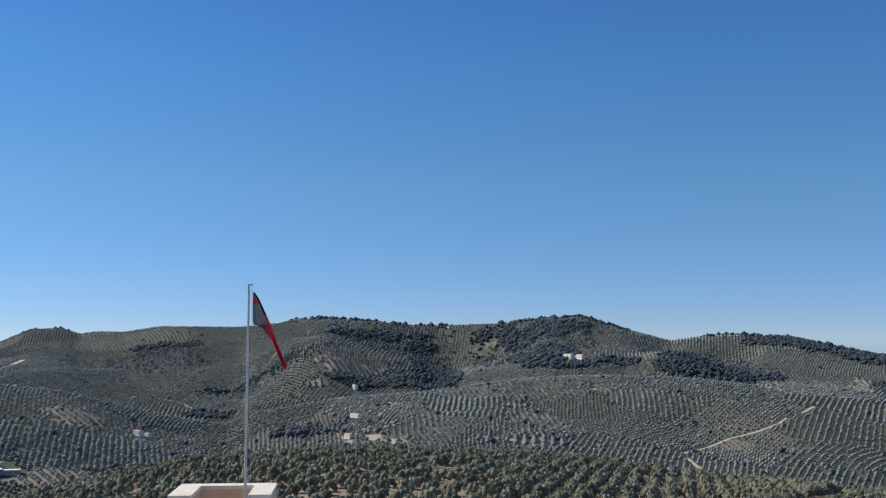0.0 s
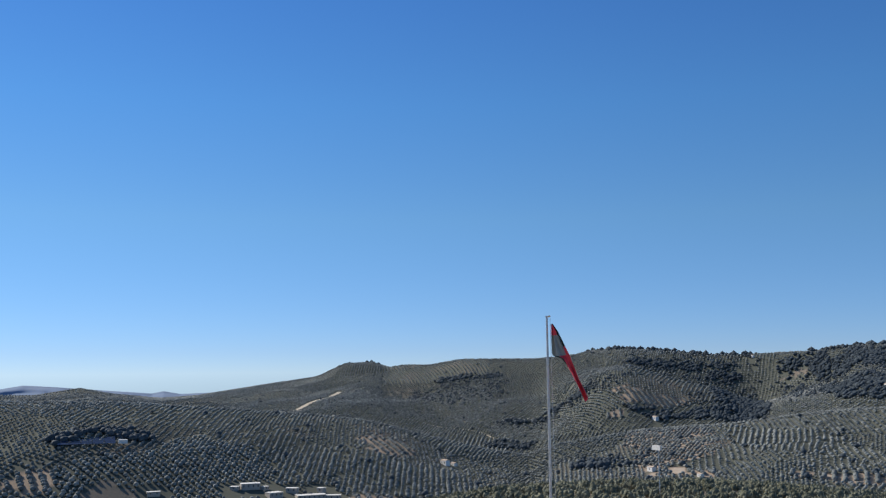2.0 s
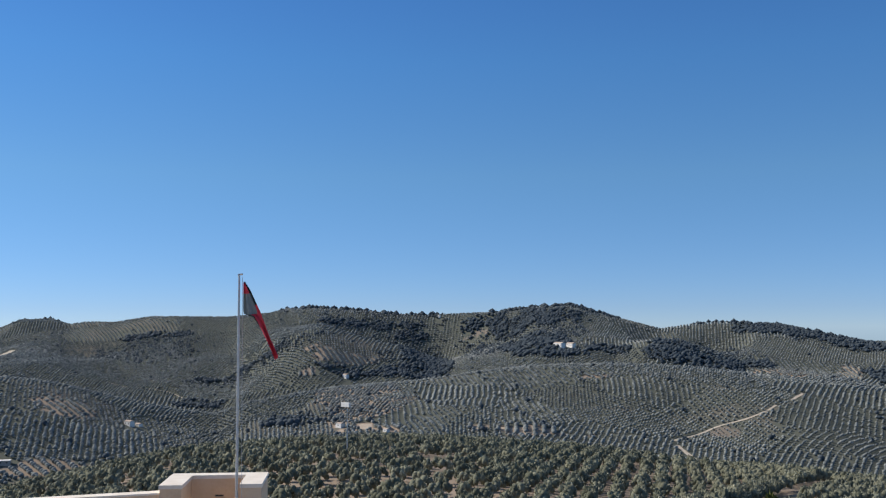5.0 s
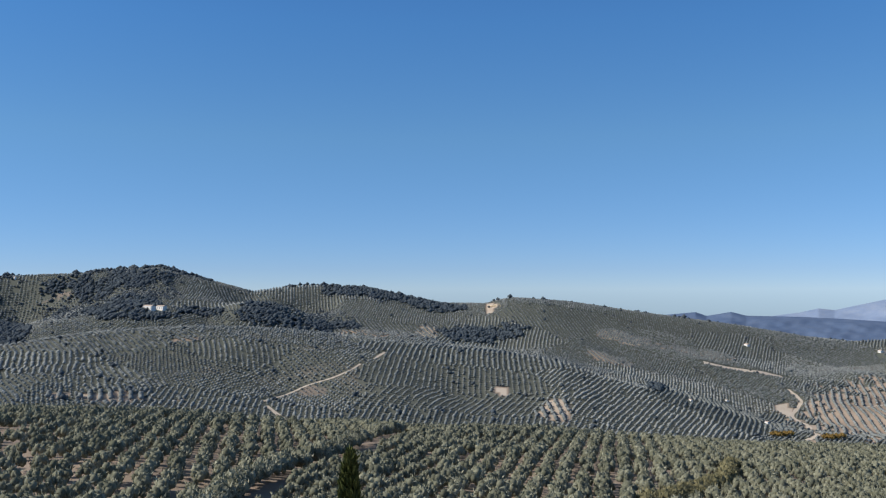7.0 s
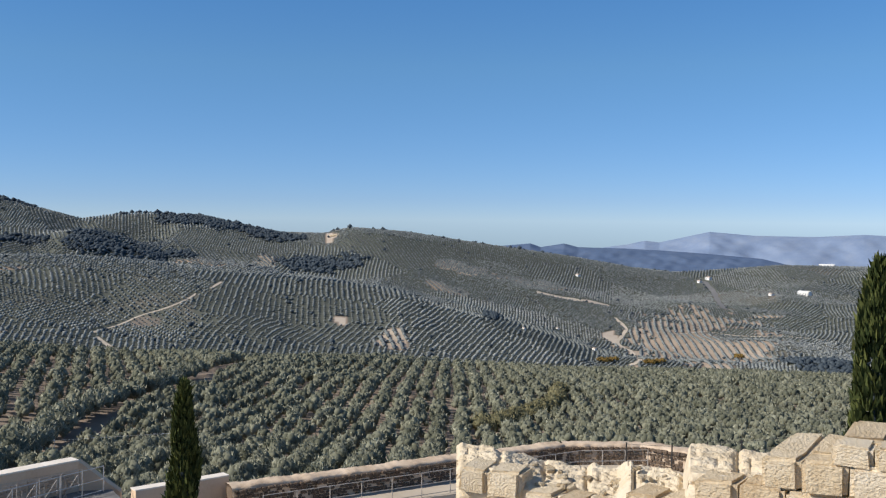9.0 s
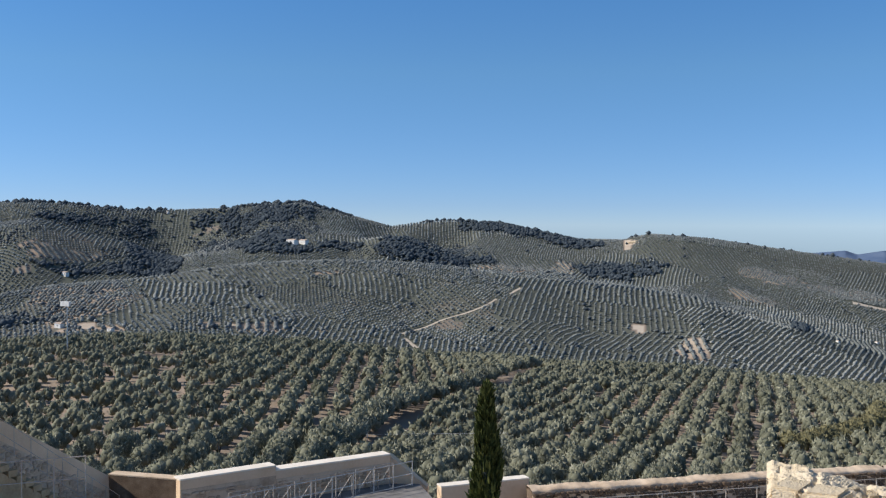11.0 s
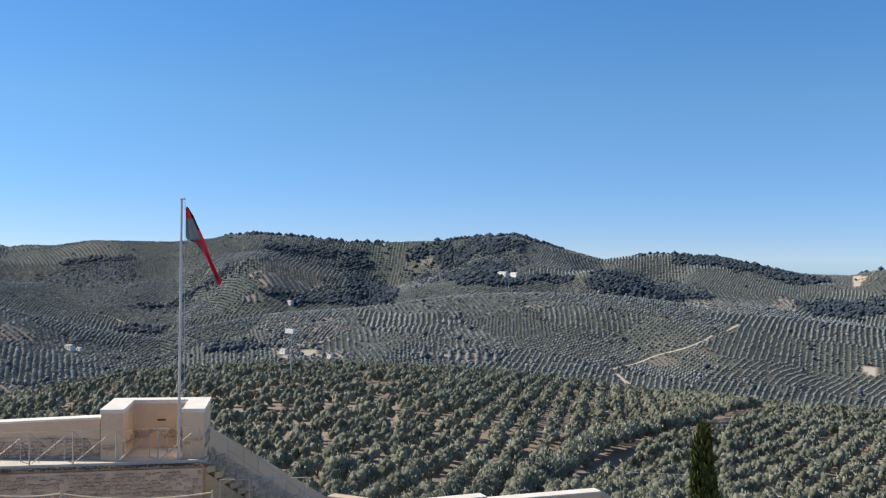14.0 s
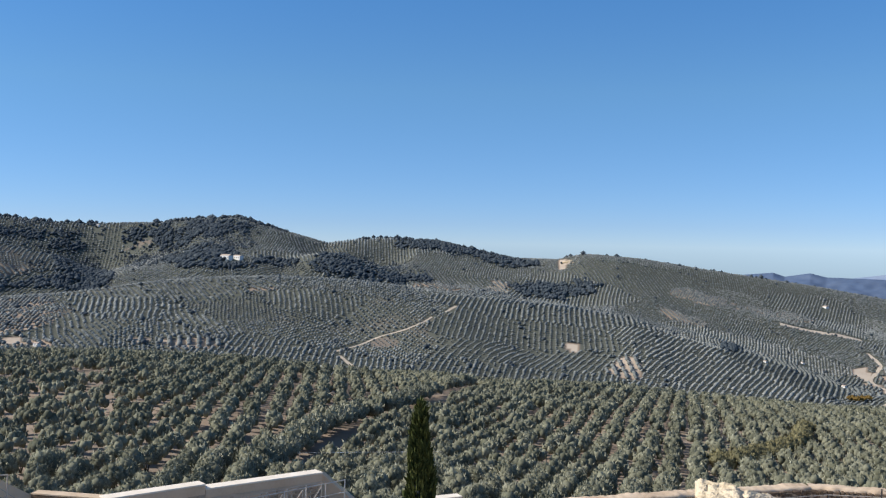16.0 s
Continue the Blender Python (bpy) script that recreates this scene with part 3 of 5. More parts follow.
def plant_hills():
    g = np.random.RandomState(11)
    X, Y, S, C = [], [], [], []
    for k in range(N_FIELDS):
        row, gap = FIELD_ROW[k], FIELD_GAP[k]
        reach = 380
        u, v = np.meshgrid(np.arange(-reach, reach, gap), np.arange(-reach, reach, row))
        u, v = u.ravel() + g.normal(0, 0.35, u.size), v.ravel() + g.normal(0, 0.3, u.size)
        v = v + 6 * np.sin(u / 70 + k)
        c, s = math.cos(FIELD_TURN[k]), math.sin(FIELD_TURN[k])
        x, y = FIELD_X[k] + u * c - v * s, FIELD_Y[k] + u * s + v * c
        b, r = np.degrees(np.arctan2(x, y)), np.hypot(x, y)
        keep = (r > table(CREST_AT, b) + 310) & (r < table(SKY_AT, b) + 40) & (b > -47) & (b < 59)
        x, y = x[keep], y[keep]
        keep = field_of(x, y) == k
        x, y = x[keep], y[keep]
        X.append(x), Y.append(y), S.append(FIELD_SIZE[k] * g.uniform(0.7, 1.25, len(x))), C.append(np.full(len(x), g.uniform(-0.12, 0.2)))
    x, y, s, c = (np.concatenate(a) for a in (X, Y, S, C))
    # young orchards with wide pale rows
    out = np.zeros(len(x), bool)
    young = []
    for k, p in enumerate(BARE):
        if 0.55 <= p[5] < 0.95:
            out |= inside(x, y, p)
            reach = max(p[3], p[4]) * 1.4
            u, v = np.meshgrid(np.arange(-reach, reach, 5.4), np.arange(-reach, reach, 12.4 if p[3] > 90 else 11.0))
            u, v = u.ravel() + g.normal(0, 0.3, u.size), v.ravel() + g.normal(0, 0.3, u.size)
            v = v + 4 * np.sin(u / 60)
            h = math.pi / 2 - p[2] + p[6]
            xx, yy = p[0] + u * math.cos(h) - v * math.sin(h), p[1] + u * math.sin(h) + v * math.cos(h)
            hit = inside(xx, yy, p)
            young.append((xx[hit], yy[hit]))
    island = blob(47.6, -6.3, 1.2, 0.3)
    out &= ~inside(x, y, island)
    young = [(a[~inside(a, b, island)], b[~inside(a, b, island)]) for a, b in young]
    x, y, s, c = x[~out], y[~out], s[~out], c[~out]
    yx, yy = (np.concatenate(a) for a in zip(*young))
    x, y = np.concatenate([x, yx]), np.concatenate([y, yy])
    s, c = np.concatenate([s, g.uniform(2.6, 3.5, len(yx))]), np.concatenate([c, np.zeros(len(yx))])
    keep = g.uniform(size=len(x)) > 0.04
    for p in WOODS:
        keep &= ~inside(x, y, p)
    for p in BARE:
        hit = inside(x, y, p)
        s = np.where(hit, s * (0.72 if p[5] < 0.55 else (1 if p[5] < 0.95 else 0)), s)
    for line, width in TRACKS:
        keep &= ~near_line(x, y, line, width / 2 + 2.0)
    keep &= s > 0.5
    for p in CLEAR:
        keep &= ~inside(x, y, p)
    for k, (hx, hy) in enumerate(YARDS):
        keep &= np.hypot(x - hx, y - hy) > (10 if k < len(HOUSES) else 18)
        keep &= ~near_line(x, y, [(hx, hy), (hx * 0.98, hy * 0.98)], 7)
    x, y, s, c = x[keep], y[keep], s[keep], c[keep]
    n = len(x)
    which = g.randint(0, 6, n) + np.where(np.hypot(x, y) > 1250, 6, 0)
    ob = scatter("olive_groves", far_kinds(6, 100) + tiny_kinds(6, 150), which, x, y, s, g.uniform(0, 6.28, n), c + g.uniform(-0.12, 0.12, n), OLIVE_HAZED, smooth=True)
    tagged(ob, "olive groves planted in rows over distant hills, their green greyed for haze", "olive grove", kind="stuff")
    return n


plant_hills()


def plant_woods():
    g = np.random.RandomState(13)
    X, Y, S = [], [], []
    for p in WOODS:
        n = int(p[3] * p[4] * 3.14 * 1.6 / 13)
        u, v = g.uniform(-1.25, 1.25, n) * p[3], g.uniform(-1.25, 1.25, n) * p[4]
        x, y = p[0] + u * math.cos(p[2]) + v * math.sin(p[2]), p[1] - u * math.sin(p[2]) + v * math.cos(p[2])
        keep = inside(x, y, p) & (wave(x, y, 60, 43) + 0.6 * wave(x, y, 25, 44) > g.uniform(-1.35, 1.1, n))
        X.append(x[keep]), Y.append(y[keep]), S.append(g.uniform(2.2, 5.6, keep.sum()))
    for p in [blob(*s) for s in SCRUB]:
        n = int(p[3] * p[4] * 3.14 / 48)
        u, v = g.uniform(-1.2, 1.2, n) * p[3], g.uniform(-1.2, 1.2, n) * p[4]
        x, y = p[0] + u * math.cos(p[2]) + v * math.sin(p[2]), p[1] - u * math.sin(p[2]) + v * math.cos(p[2])
        keep = inside(x, y, p)
        X.append(x[keep]), Y.append(y[keep]), S.append(g.uniform(1.8, 4.0, keep.sum()))
    # bushes and hedge trees along the skyline and between fields
    b = np.concatenate([g.uniform(-10, -1, 130), g.uniform(2, 8.5, 130), g.uniform(13, 21, 90), g.uniform(-24, -21.3, 9), g.uniform(-20.6, -19.6, 3), g.uniform(24.9, 45, 40), g.uniform(4.3, 7.2, 60), g.uniform(-8.5, -5, 50), g.uniform(-22.4, -21.6, 5)])
    r = table(SKY_AT, b) + g.normal(0, 10, len(b))
    X.append(r * np.sin(np.radians(b))), Y.append(r * np.cos(np.radians(b))), S.append(2.2 + 4.6 * g.uniform(0, 1, len(b)) ** 2 + 1.6 * np.maximum(0, np.sin(b * 9)))
    b, r = g.uniform(-45, 55, 700), g.uniform(1000, 2600, 700)
    X.append(r * np.sin(np.radians(b))), Y.append(r * np.cos(np.radians(b))), S.append(g.uniform(2.2, 4.6, 700))
    # hedges where two fields meet
    b, r = np.radians(g.uniform(-46, 58, 60000)), np.sqrt(g.uniform(1000 ** 2, 2700 ** 2, 60000))
    x, y = r * np.sin(b), r * np.cos(b)
    near = field_of(x, y) != field_of(x + 5, y + 3)
    near &= wave(x, y, 300, 41) > 0.1
    X.append(x[near]), Y.append(y[near]), S.append(g.uniform(1.4, 3.0, near.sum()))
    x, y, s = (np.concatenate(a) for a in (X, Y, S))
    n = len(x)
    ob = scatter("oak_woods", far_kinds(6, 300) + tiny_kinds(6, 350), g.randint(0, 6, n) + np.where(np.hypot(x, y) > 1300, 6, 0), x, y, s, g.uniform(0, 6.28, n), g.uniform(-0.1, 0.25, n), OAK_HAZED, smooth=True)
    tagged(ob, "dark evergreen oak woods and scrub in the hollows of the hills, blued for haze", "woodland", kind="stuff")


plant_woods()

# the groves below the walls: a sunken lane parts them
LANE = [(b, d) for b, d in [(9.6, -13.6), (10.4, -12.7), (11.8, -11.5), (13.4, -10.7), (15.6, -10.0), (17.5, -9.3), (20.4, -8.3)]]
LANE = spots(LANE, 120)
HEDGE = spots([(33.6, -12.3), (35.2, -11.9), (36.6, -11.4), (37.8, -10.6), (38.1, -9.9)], 120)


def olive_crown(seed, wide, tall, lumps, leaves, leaf):
    """A broad olive crown: leafy tufts set close over a dome, sprays pointing up and out: places, triangles and tones."""
    g = np.random.RandomState(seed)
    V, F, T, n = [], [], [], 0
    lean = g.uniform(0, 6.28)
    for k in range(lumps):
        u = math.sqrt((k + 0.5) / lumps)
        a = k * 2.39996 + g.uniform(-0.4, 0.4)
        rr = wide * 0.60 * u * (1 + 0.14 * math.cos(a - lean)) * g.uniform(0.85, 1.12)
        dome = math.sqrt(max(0.0, 1 - (0.92 * u) ** 2))
        size = wide * g.uniform(0.32, 0.42)
        c = np.array([rr * math.cos(a), rr * math.sin(a), 0.9 + (tall - 1.5) * dome * g.uniform(0.82, 1.14)])
        v, f = lump(size, seed * 50 + k)
        v = v * (0.92, 0.92, 1.1) + c
        # tuft cores get a darker tone than their sprays: inner shade as colour
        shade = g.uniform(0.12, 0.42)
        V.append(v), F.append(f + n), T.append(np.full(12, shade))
        n += 12
        m = leaves // lumps
        d = g.normal(size=(m, 3))
        d[:, 2] = np.abs(d[:, 2]) * 1.2 - 0.4
        d /= np.linalg.norm(d, axis=1)[:, None]
        p = c + d * (0.92, 0.92, 1.1) * size * g.uniform(0.85, 1.15, (m, 1))
        out = d + g.normal(0, 0.3, (m, 3))
        e1 = g.normal(size=(m, 3)) * 0.45 + d * 0.35 + (0, 0, 0.9)
        e1 /= np.linalg.norm(e1, axis=1)[:, None]
        e2 = np.cross(e1, out)
        e2 /= np.linalg.norm(e2, axis=1)[:, None]
        s = leaf * g.uniform(0.6, 1.5, (m, 1))
        tri = np.stack([p - e2 * s * 0.36, p + e2 * s * 0.36, p + e1 * s * 1.5], 1).reshape(-1, 3)
        V.append(tri), F.append(np.arange(3 * m).reshape(-1, 3) + n)
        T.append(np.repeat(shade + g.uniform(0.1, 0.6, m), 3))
        n += 3 * m
    return np.concatenate(V), np.concatenate(F), np.concatenate(T)


def near_olives():
    g = np.random.RandomState(17)
    out = []
    for side_of, turn, row, gap in ((-2, radians(72), 7.3, 7.0), (-1, radians(78), 6.4, 5.9), (1, radians(58), 6.4, 5.8)):
        u, v = np.meshgrid(np.arange(-700, 700, gap), np.arange(-700, 700, row))
        u, v = u.ravel() + g.normal(0, 0.55, u.size), v.ravel() + g.normal(0, 0.5, u.size)
        x, y = u * math.cos(turn) - v * math.sin(turn), u * math.sin(turn) + v * math.cos(turn)
        b, r = np.degrees(np.arctan2(x, y)), np.hypot(x, y)
        lane_b = np.interp(r, [math.hypot(p[0], p[1]) for p in LANE], [math.degrees(math.atan2(p[0], p[1])) for p in LANE])
        open_b = 2.0 + 2.5 * wave(x, y, 160, 15)
        side = b >= lane_b if side_of > 0 else ((b < open_b) & (b < lane_b) if side_of < -1 else (b < lane_b) & (b >= open_b))
        keep = side & (r > 135) & (r < table(CREST_AT, b) * 1.28) & (b > -32) & (b < 61) & ~near_line(x, y, LANE, 4.8) & ~near_line(x, y, HEDGE, 5.0)
        sparse = (b > -12) & (b < 1) & (r > 270)
        keep &= g.uniform(size=len(x)) > np.where(sparse, 0.14, 0.03)
        out.append((x[keep], y[keep]))
    x, y = (np.concatenate(a) for a in zip(*out))
    order = np.argsort(np.hypot(x, y) + 1000 * (np.abs(np.degrees(np.arctan2(x, y)) - 8) > 26))
    x, y = x[order], y[order]
    s = g.uniform(0.82, 1.2, len(x))
    kinds = [olive_crown(40 + k, 3.1, 4.9, 16, 420, 0.34) for k in range(6)] + [olive_crown(60 + k, 3.0, 4.8, 7, 49, 0.5) for k in range(6)]
    which, turn, n = g.randint(0, 6, len(x)), g.uniform(0, 6.28, len(x)), 290
    which = which + np.where(np.hypot(x, y) > 212, 6, 0)
    which[:n] %= 6
    meshes = []
    for k, (v, f, t) in enumerate(kinds[:6]):
        ob = empty("olive_tree", Matrix(), "gnarled olive tree with a rounded grey-green crown", "olive tree", "olive grove below the walls")
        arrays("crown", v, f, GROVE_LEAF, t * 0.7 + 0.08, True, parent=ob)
        bm = bmesh.new()
        for a in range(3):
            rod(bm, (0.12 * math.cos(a * 2.1), 0.12 * math.sin(a * 2.1), -0.4), (0.7 * math.cos(a * 2.1 + k), 0.7 * math.sin(a * 2.1 + k), 1.9), 0.24, 7, 0.1)
        part("trunk", bm, BARK, ob)
        meshes.append(ob)
    z = height(x, y)
    used = set()
    for i in range(n):
        k = int(which[i])
        m = Matrix.Translation((x[i], y[i], z[i])) @ Matrix.Rotation(turn[i], 4, "Z")
        if k not in used:
            used.add(k)
            meshes[k].matrix_basis = m
            ob = meshes[k]
        else:
            ob = copy_thing(meshes[k], m)
        ob.scale = (s[i],) * 3
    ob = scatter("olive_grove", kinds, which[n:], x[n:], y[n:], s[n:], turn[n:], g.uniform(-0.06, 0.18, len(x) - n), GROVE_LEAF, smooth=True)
    tagged(ob, "dense grey-green olive grove on the slope below the walls", "olive grove", kind="stuff")


near_olives()


def bushes(name, line, wide, count, size, mat, label, seed):
    """A run of bushes along a line on the land."""
    g = np.random.RandomState(seed)
    p = np.array(line)[:, :2]
    u = g.uniform(0, len(p) - 1.001, count)
    i = u.astype(int)
    q = p[i] + (p[i + 1] - p[i]) * (u - i)[:, None] + g.normal(0, wide, (count, 2))
    kinds = [olive_crown(seed + k, 1.6, 2.8, 6, 130, 0.2) for k in range(3)]
    ob = scatter(name, kinds, g.randint(0, 3, count), q[:, 0], q[:, 1], g.uniform(0.7, 1.3, count) * size, g.uniform(0, 6.28, count), g.uniform(-0.1, 0.2, count), mat)
    return tagged(ob, label, "hedge", kind="stuff")


bushes("hedge", HEDGE, 1.1, 200, 1.8, HEDGE_LEAF, "dense ochre and green hedge at a field's edge", 70)
bushes("hedge", [(p[0] - 5.0, p[1] + 2.5) for p in LANE], 0.8, 220, 2.1, GROVE_LEAF, "dark green hedge beside the sunken lane", 71)
for pair in ([(40.2, -7.95), (41.2, -7.95)], [(42.8, -8.0), (43.8, -7.95)], [(47.8, -7.4), (48.0, -7.5)]):
    bushes("poplars", spots(pair), 3.0, 16, 3.0, GOLD, "row of small yellow autumn poplars", 72)


# ---- far ranges ----
def mountain(name, profile, at, foot, mat, label, seed):
    b = np.arange(profile[0][0], profile[-1][0], 0.07)
    top = table(profile, b)
    rows = np.linspace(0, 1, 36)
    bb, u = np.meshgrid(np.radians(b), rows, indexing="ij")
    el = top[:, None] + (foot - top[:, None]) * (u ** 1.2)
    r = at - 500 * u + 35 * wave(bb * at, u * 900, 420, seed) * np.minimum(1, u * 6)
    z = EYE + r * np.tan(np.radians(el)) + (4.5 * wave(bb * at, u * 700, 260, seed + 1) + 2.5 * wave(bb * at, u * 500, 90, seed + 2)) * np.minimum(1, u * 4)
    n, m = z.shape
    i, j = np.meshgrid(np.arange(n - 1), np.arange(m - 1), indexing="ij")
    a = (i * m + j).ravel()
    faces = np.stack([a, a + m, a + m + 1, a + 1], 1)
    return tagged(arrays(name, np.stack([(r * np.sin(bb)).ravel(), (r * np.cos(bb)).ravel(), z.ravel()], 1), faces, mat, None, True), label, "mountains", kind="structure")


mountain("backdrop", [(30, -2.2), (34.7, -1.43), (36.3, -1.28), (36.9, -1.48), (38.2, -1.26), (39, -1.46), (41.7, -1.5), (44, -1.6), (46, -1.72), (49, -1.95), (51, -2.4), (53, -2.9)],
         4500, -3.4, RANGE_HAZE, "mountain range on the horizon, coloured blue for haze", 50)
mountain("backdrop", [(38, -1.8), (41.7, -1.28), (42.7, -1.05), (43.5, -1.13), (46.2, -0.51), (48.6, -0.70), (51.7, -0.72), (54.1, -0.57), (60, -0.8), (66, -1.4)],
         4850, -3.4, RANGE_HAZE_PALE, "mountains beyond the nearer range, coloured pale blue for haze", 51)
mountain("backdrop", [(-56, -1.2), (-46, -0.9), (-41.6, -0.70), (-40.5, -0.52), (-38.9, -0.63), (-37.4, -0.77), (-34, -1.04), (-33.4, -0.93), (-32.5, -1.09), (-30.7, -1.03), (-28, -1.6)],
         4850, -2.0, RANGE_HAZE_PALE, "mountains beyond the nearer range, coloured pale blue for haze", 52)


# ---- the castle: curtain walls, bastion, stairs and rails ----
def along(a, b):
    """A pose at a whose x axis points to b, level."""
    return pose(a[0], a[1], 0, 0, 0, math.degrees(math.atan2(b[1] - a[1], b[0] - a[0])))


def span(a, b):
    return math.hypot(b[0] - a[0], b[1] - a[1])


def wall_run(name, a, b, top_a, top_b, base, thick, label, cap=0.14, lip=0.04, body_mat=None, cap_mat=None):
    """A wall from a to b with a pale coping; its face lies on the line, its body behind."""
    m, n = along(a, b), span(a, b)
    wall = empty(name, Matrix(), label, "wall", kind="structure")
    part("wall_body", prism([(0, base), (n, base), (n, top_b - cap), (0, top_a - cap)], m, m @ Matrix.Translation((0, thick, 0))), body_mat or RENDER_TAN, wall)
    part("coping", prism([(-lip, top_a - cap), (n + lip, top_b - cap), (n + lip, top_b), (-lip, top_a)], m @ Matrix.Translation((0, -lip, 0)), m @ Matrix.Translation((0, thick + lip, 0))), cap_mat or COPING, wall,
         "pale stone coping")
    return wall


def railing(a, b, za, zb, count, high=1.05, brace=False, mat=None, group="metal railings", thick=1.0):
    ob = empty("railing", Matrix(), "galvanised steel railing along the wall walk" if not brace else "grey tubular steel railing with slanting braces", "railing", group)
    mat = mat or STEEL
    for i in range(count):
        u = i / (count - 1)
        x, y, z = a[0] + (b[0] - a[0]) * u, a[1] + (b[1] - a[1]) * u, za + (zb - za) * u
        part("post", new_rod((x, y, z), (x, y, z + high), 0.022 * thick), mat, ob)
        if brace and i < count - 1:
            u2 = (i + 0.85) / (count - 1)
            at = lambda f: (a[0] + (b[0] - a[0]) * (i + f) / (count - 1), a[1] + (b[1] - a[1]) * (i + f) / (count - 1))
            part("brace", new_rod((*at(0.06), z + 0.05), (*at(0.8), z + high * 0.84), 0.017), mat, ob)
            part("upright", new_rod((*at(0.22), z + 0.05), (*at(0.22), z + high * 0.72), 0.013), mat, ob)
            part("upright", new_rod((*at(0.8), z + 0.1), (*at(0.8), z + high * 0.84), 0.013), mat, ob)
            part("stay", new_rod((*at(0.0), z + high), (*at(0.22), z + high * 0.72), 0.012), mat, ob)
            part("stay", new_rod((*at(0.8), z + 0.12), (*at(1.0), z + 0.03), 0.012), mat, ob)
    for h in ((high + 0.02,) if brace else (high - 0.02, high * 0.5, 0.08)):
        part("rail", new_rod((a[0], a[1], za + h), (b[0], b[1], zb + h), 0.010 if brace else 0.019 * thick), mat, ob)
    return ob


def rough_block(name, seed, worn=0.12, cuts=1, skew=0.09):
    """A shared mesh of one uneven block, 1 x 1 x 1, resting at its middle."""
    g = random.Random(seed)
    bm = bmesh.new()
    bmesh.ops.create_cube(bm, size=1)
    for v in bm.verts:
        v.co += Vector([g.uniform(-skew, skew) for _ in range(3)])
    bmesh.ops.bevel(bm, geom=list(bm.edges), offset=worn, segments=cuts, affect="EDGES")
    for v in bm.verts:
        v.co += Vector([g.uniform(-0.02, 0.02) for _ in range(3)])
    mesh = bpy.data.meshes.new(name)
    bm.normal_update()
    bm.to_mesh(mesh)
    bm.free()
    return mesh


STONES = []
for k in range(8):
    STONES.append(rough_block("stone", 200 + k, 0.14))
    STONES[-1].materials.append(RUBBLE)
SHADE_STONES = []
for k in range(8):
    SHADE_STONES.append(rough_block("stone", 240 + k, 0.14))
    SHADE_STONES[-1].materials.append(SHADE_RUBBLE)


def masonry(parent, a, b, low, high, seed, course=0.19, length=0.34, proud=0.03, fill=0.85, stones=None, bed=None):
    """Uneven stones set in a wall's face from a to b, between the heights low(u) and high(u); the face looks to the line's right."""
    g = random.Random(seed)
    m, n = along(a, b), span(a, b)
    part("rubble_bed", prism([(0, low(0) - 0.3), (n, low(1) - 0.3), (n, high(1) - 0.04), (0, high(0) - 0.04)], m @ Matrix.Translation((0, -0.02, 0)), m @ Matrix.Translation((0, 0.1, 0))), bed or MORTAR, parent,
         "rough lime mortar")
    z = min(low(0), low(1))
    top = max(high(0), high(1))
    while z < top:
        h = course * g.uniform(0.7, 1.25)
        x = g.uniform(0, 0.15)
        while x < n - 0.1:
            w = length * g.uniform(0.5, 1.5)
            u = min(1, (x + w / 2) / n)
            if low(u) <= z and z + h <= high(u) and x + w < n + 0.05 and g.random() < fill:
                ob = new("stone", g.choice(stones or STONES))
                ob.parent = parent
                tilt = Matrix.Rotation(g.uniform(-0.16, 0.16), 4, "Y")
                w2, h2 = w * g.uniform(0.7, 1.0), h * g.uniform(0.65, 1.05)
                ob.matrix_basis = m @ Matrix.Translation((x + w / 2, 0.05 - proud * g.uniform(0.2, 1.2), z + h * g.uniform(0.4, 0.6))) @ tilt @ Matrix.Diagonal((w2, 0.2, h2, 1))
            x += w
        z += h


# the western curtain, left of the bastion
W0, W1 = (-22.0, 33.2), (-9.5, 32.75)
west = wall_run("wall_west", W0, W1, 6.02, 6.76, 1.0, 0.55, "rendered parapet with a pale coping along the wall walk", cap=0.06, lip=0.015)
FLOOR_W = 5.42


def wall_walk():
    ob = empty("wall_walk", Matrix(), "stone wall walk with a pale worn edge", "walkway", kind="structure")
    bm = bmesh.new()
    pts = [(-24, 29.5), (-6.2, 32.68), (-6.15, 33.2), (-9.5, 33.2), (-22, 33.4), (-24, 33.4)]
    low = [bm.verts.new((x, y, FLOOR_W - 0.1)) for x, y in pts]
    up = [bm.verts.new((x, y, FLOOR_W)) for x, y in pts]
    bm.faces.new(up), bm.faces.new(low[::-1])
    for i in range(6):
        bm.faces.new((low[i], low[(i + 1) % 6], up[(i + 1) % 6], up[i]))
    part("paving", bm, STEP_PALE, ob, "pale paving slabs")
    m = along((-24, 29.55), (-6.2, 32.73))
    n = span((-24, 29.55), (-6.2, 32.73))
    part("retaining_wall", prism([(0, -3), (n, -3), (n, FLOOR_W - 0.1), (0, FLOOR_W - 0.1)], m @ Matrix.Translation((0, 0.06, 0)), m @ Matrix.Translation((0, 0.9, 0))), MORTAR, ob, "rough rubble masonry")
    return ob


railing((-15.15, 31.15), (-6.35, 32.72), FLOOR_W, FLOOR_W, 8, 1.0, True, RUST)
masonry(west, (-15.5, 32.96), W1, lambda u: FLOOR_W, lambda u: 6.08 + 0.05 * math.sin(9 * u), 61, 0.12, 0.2, 0.03, 0.82)
walk_wall = wall_walk()


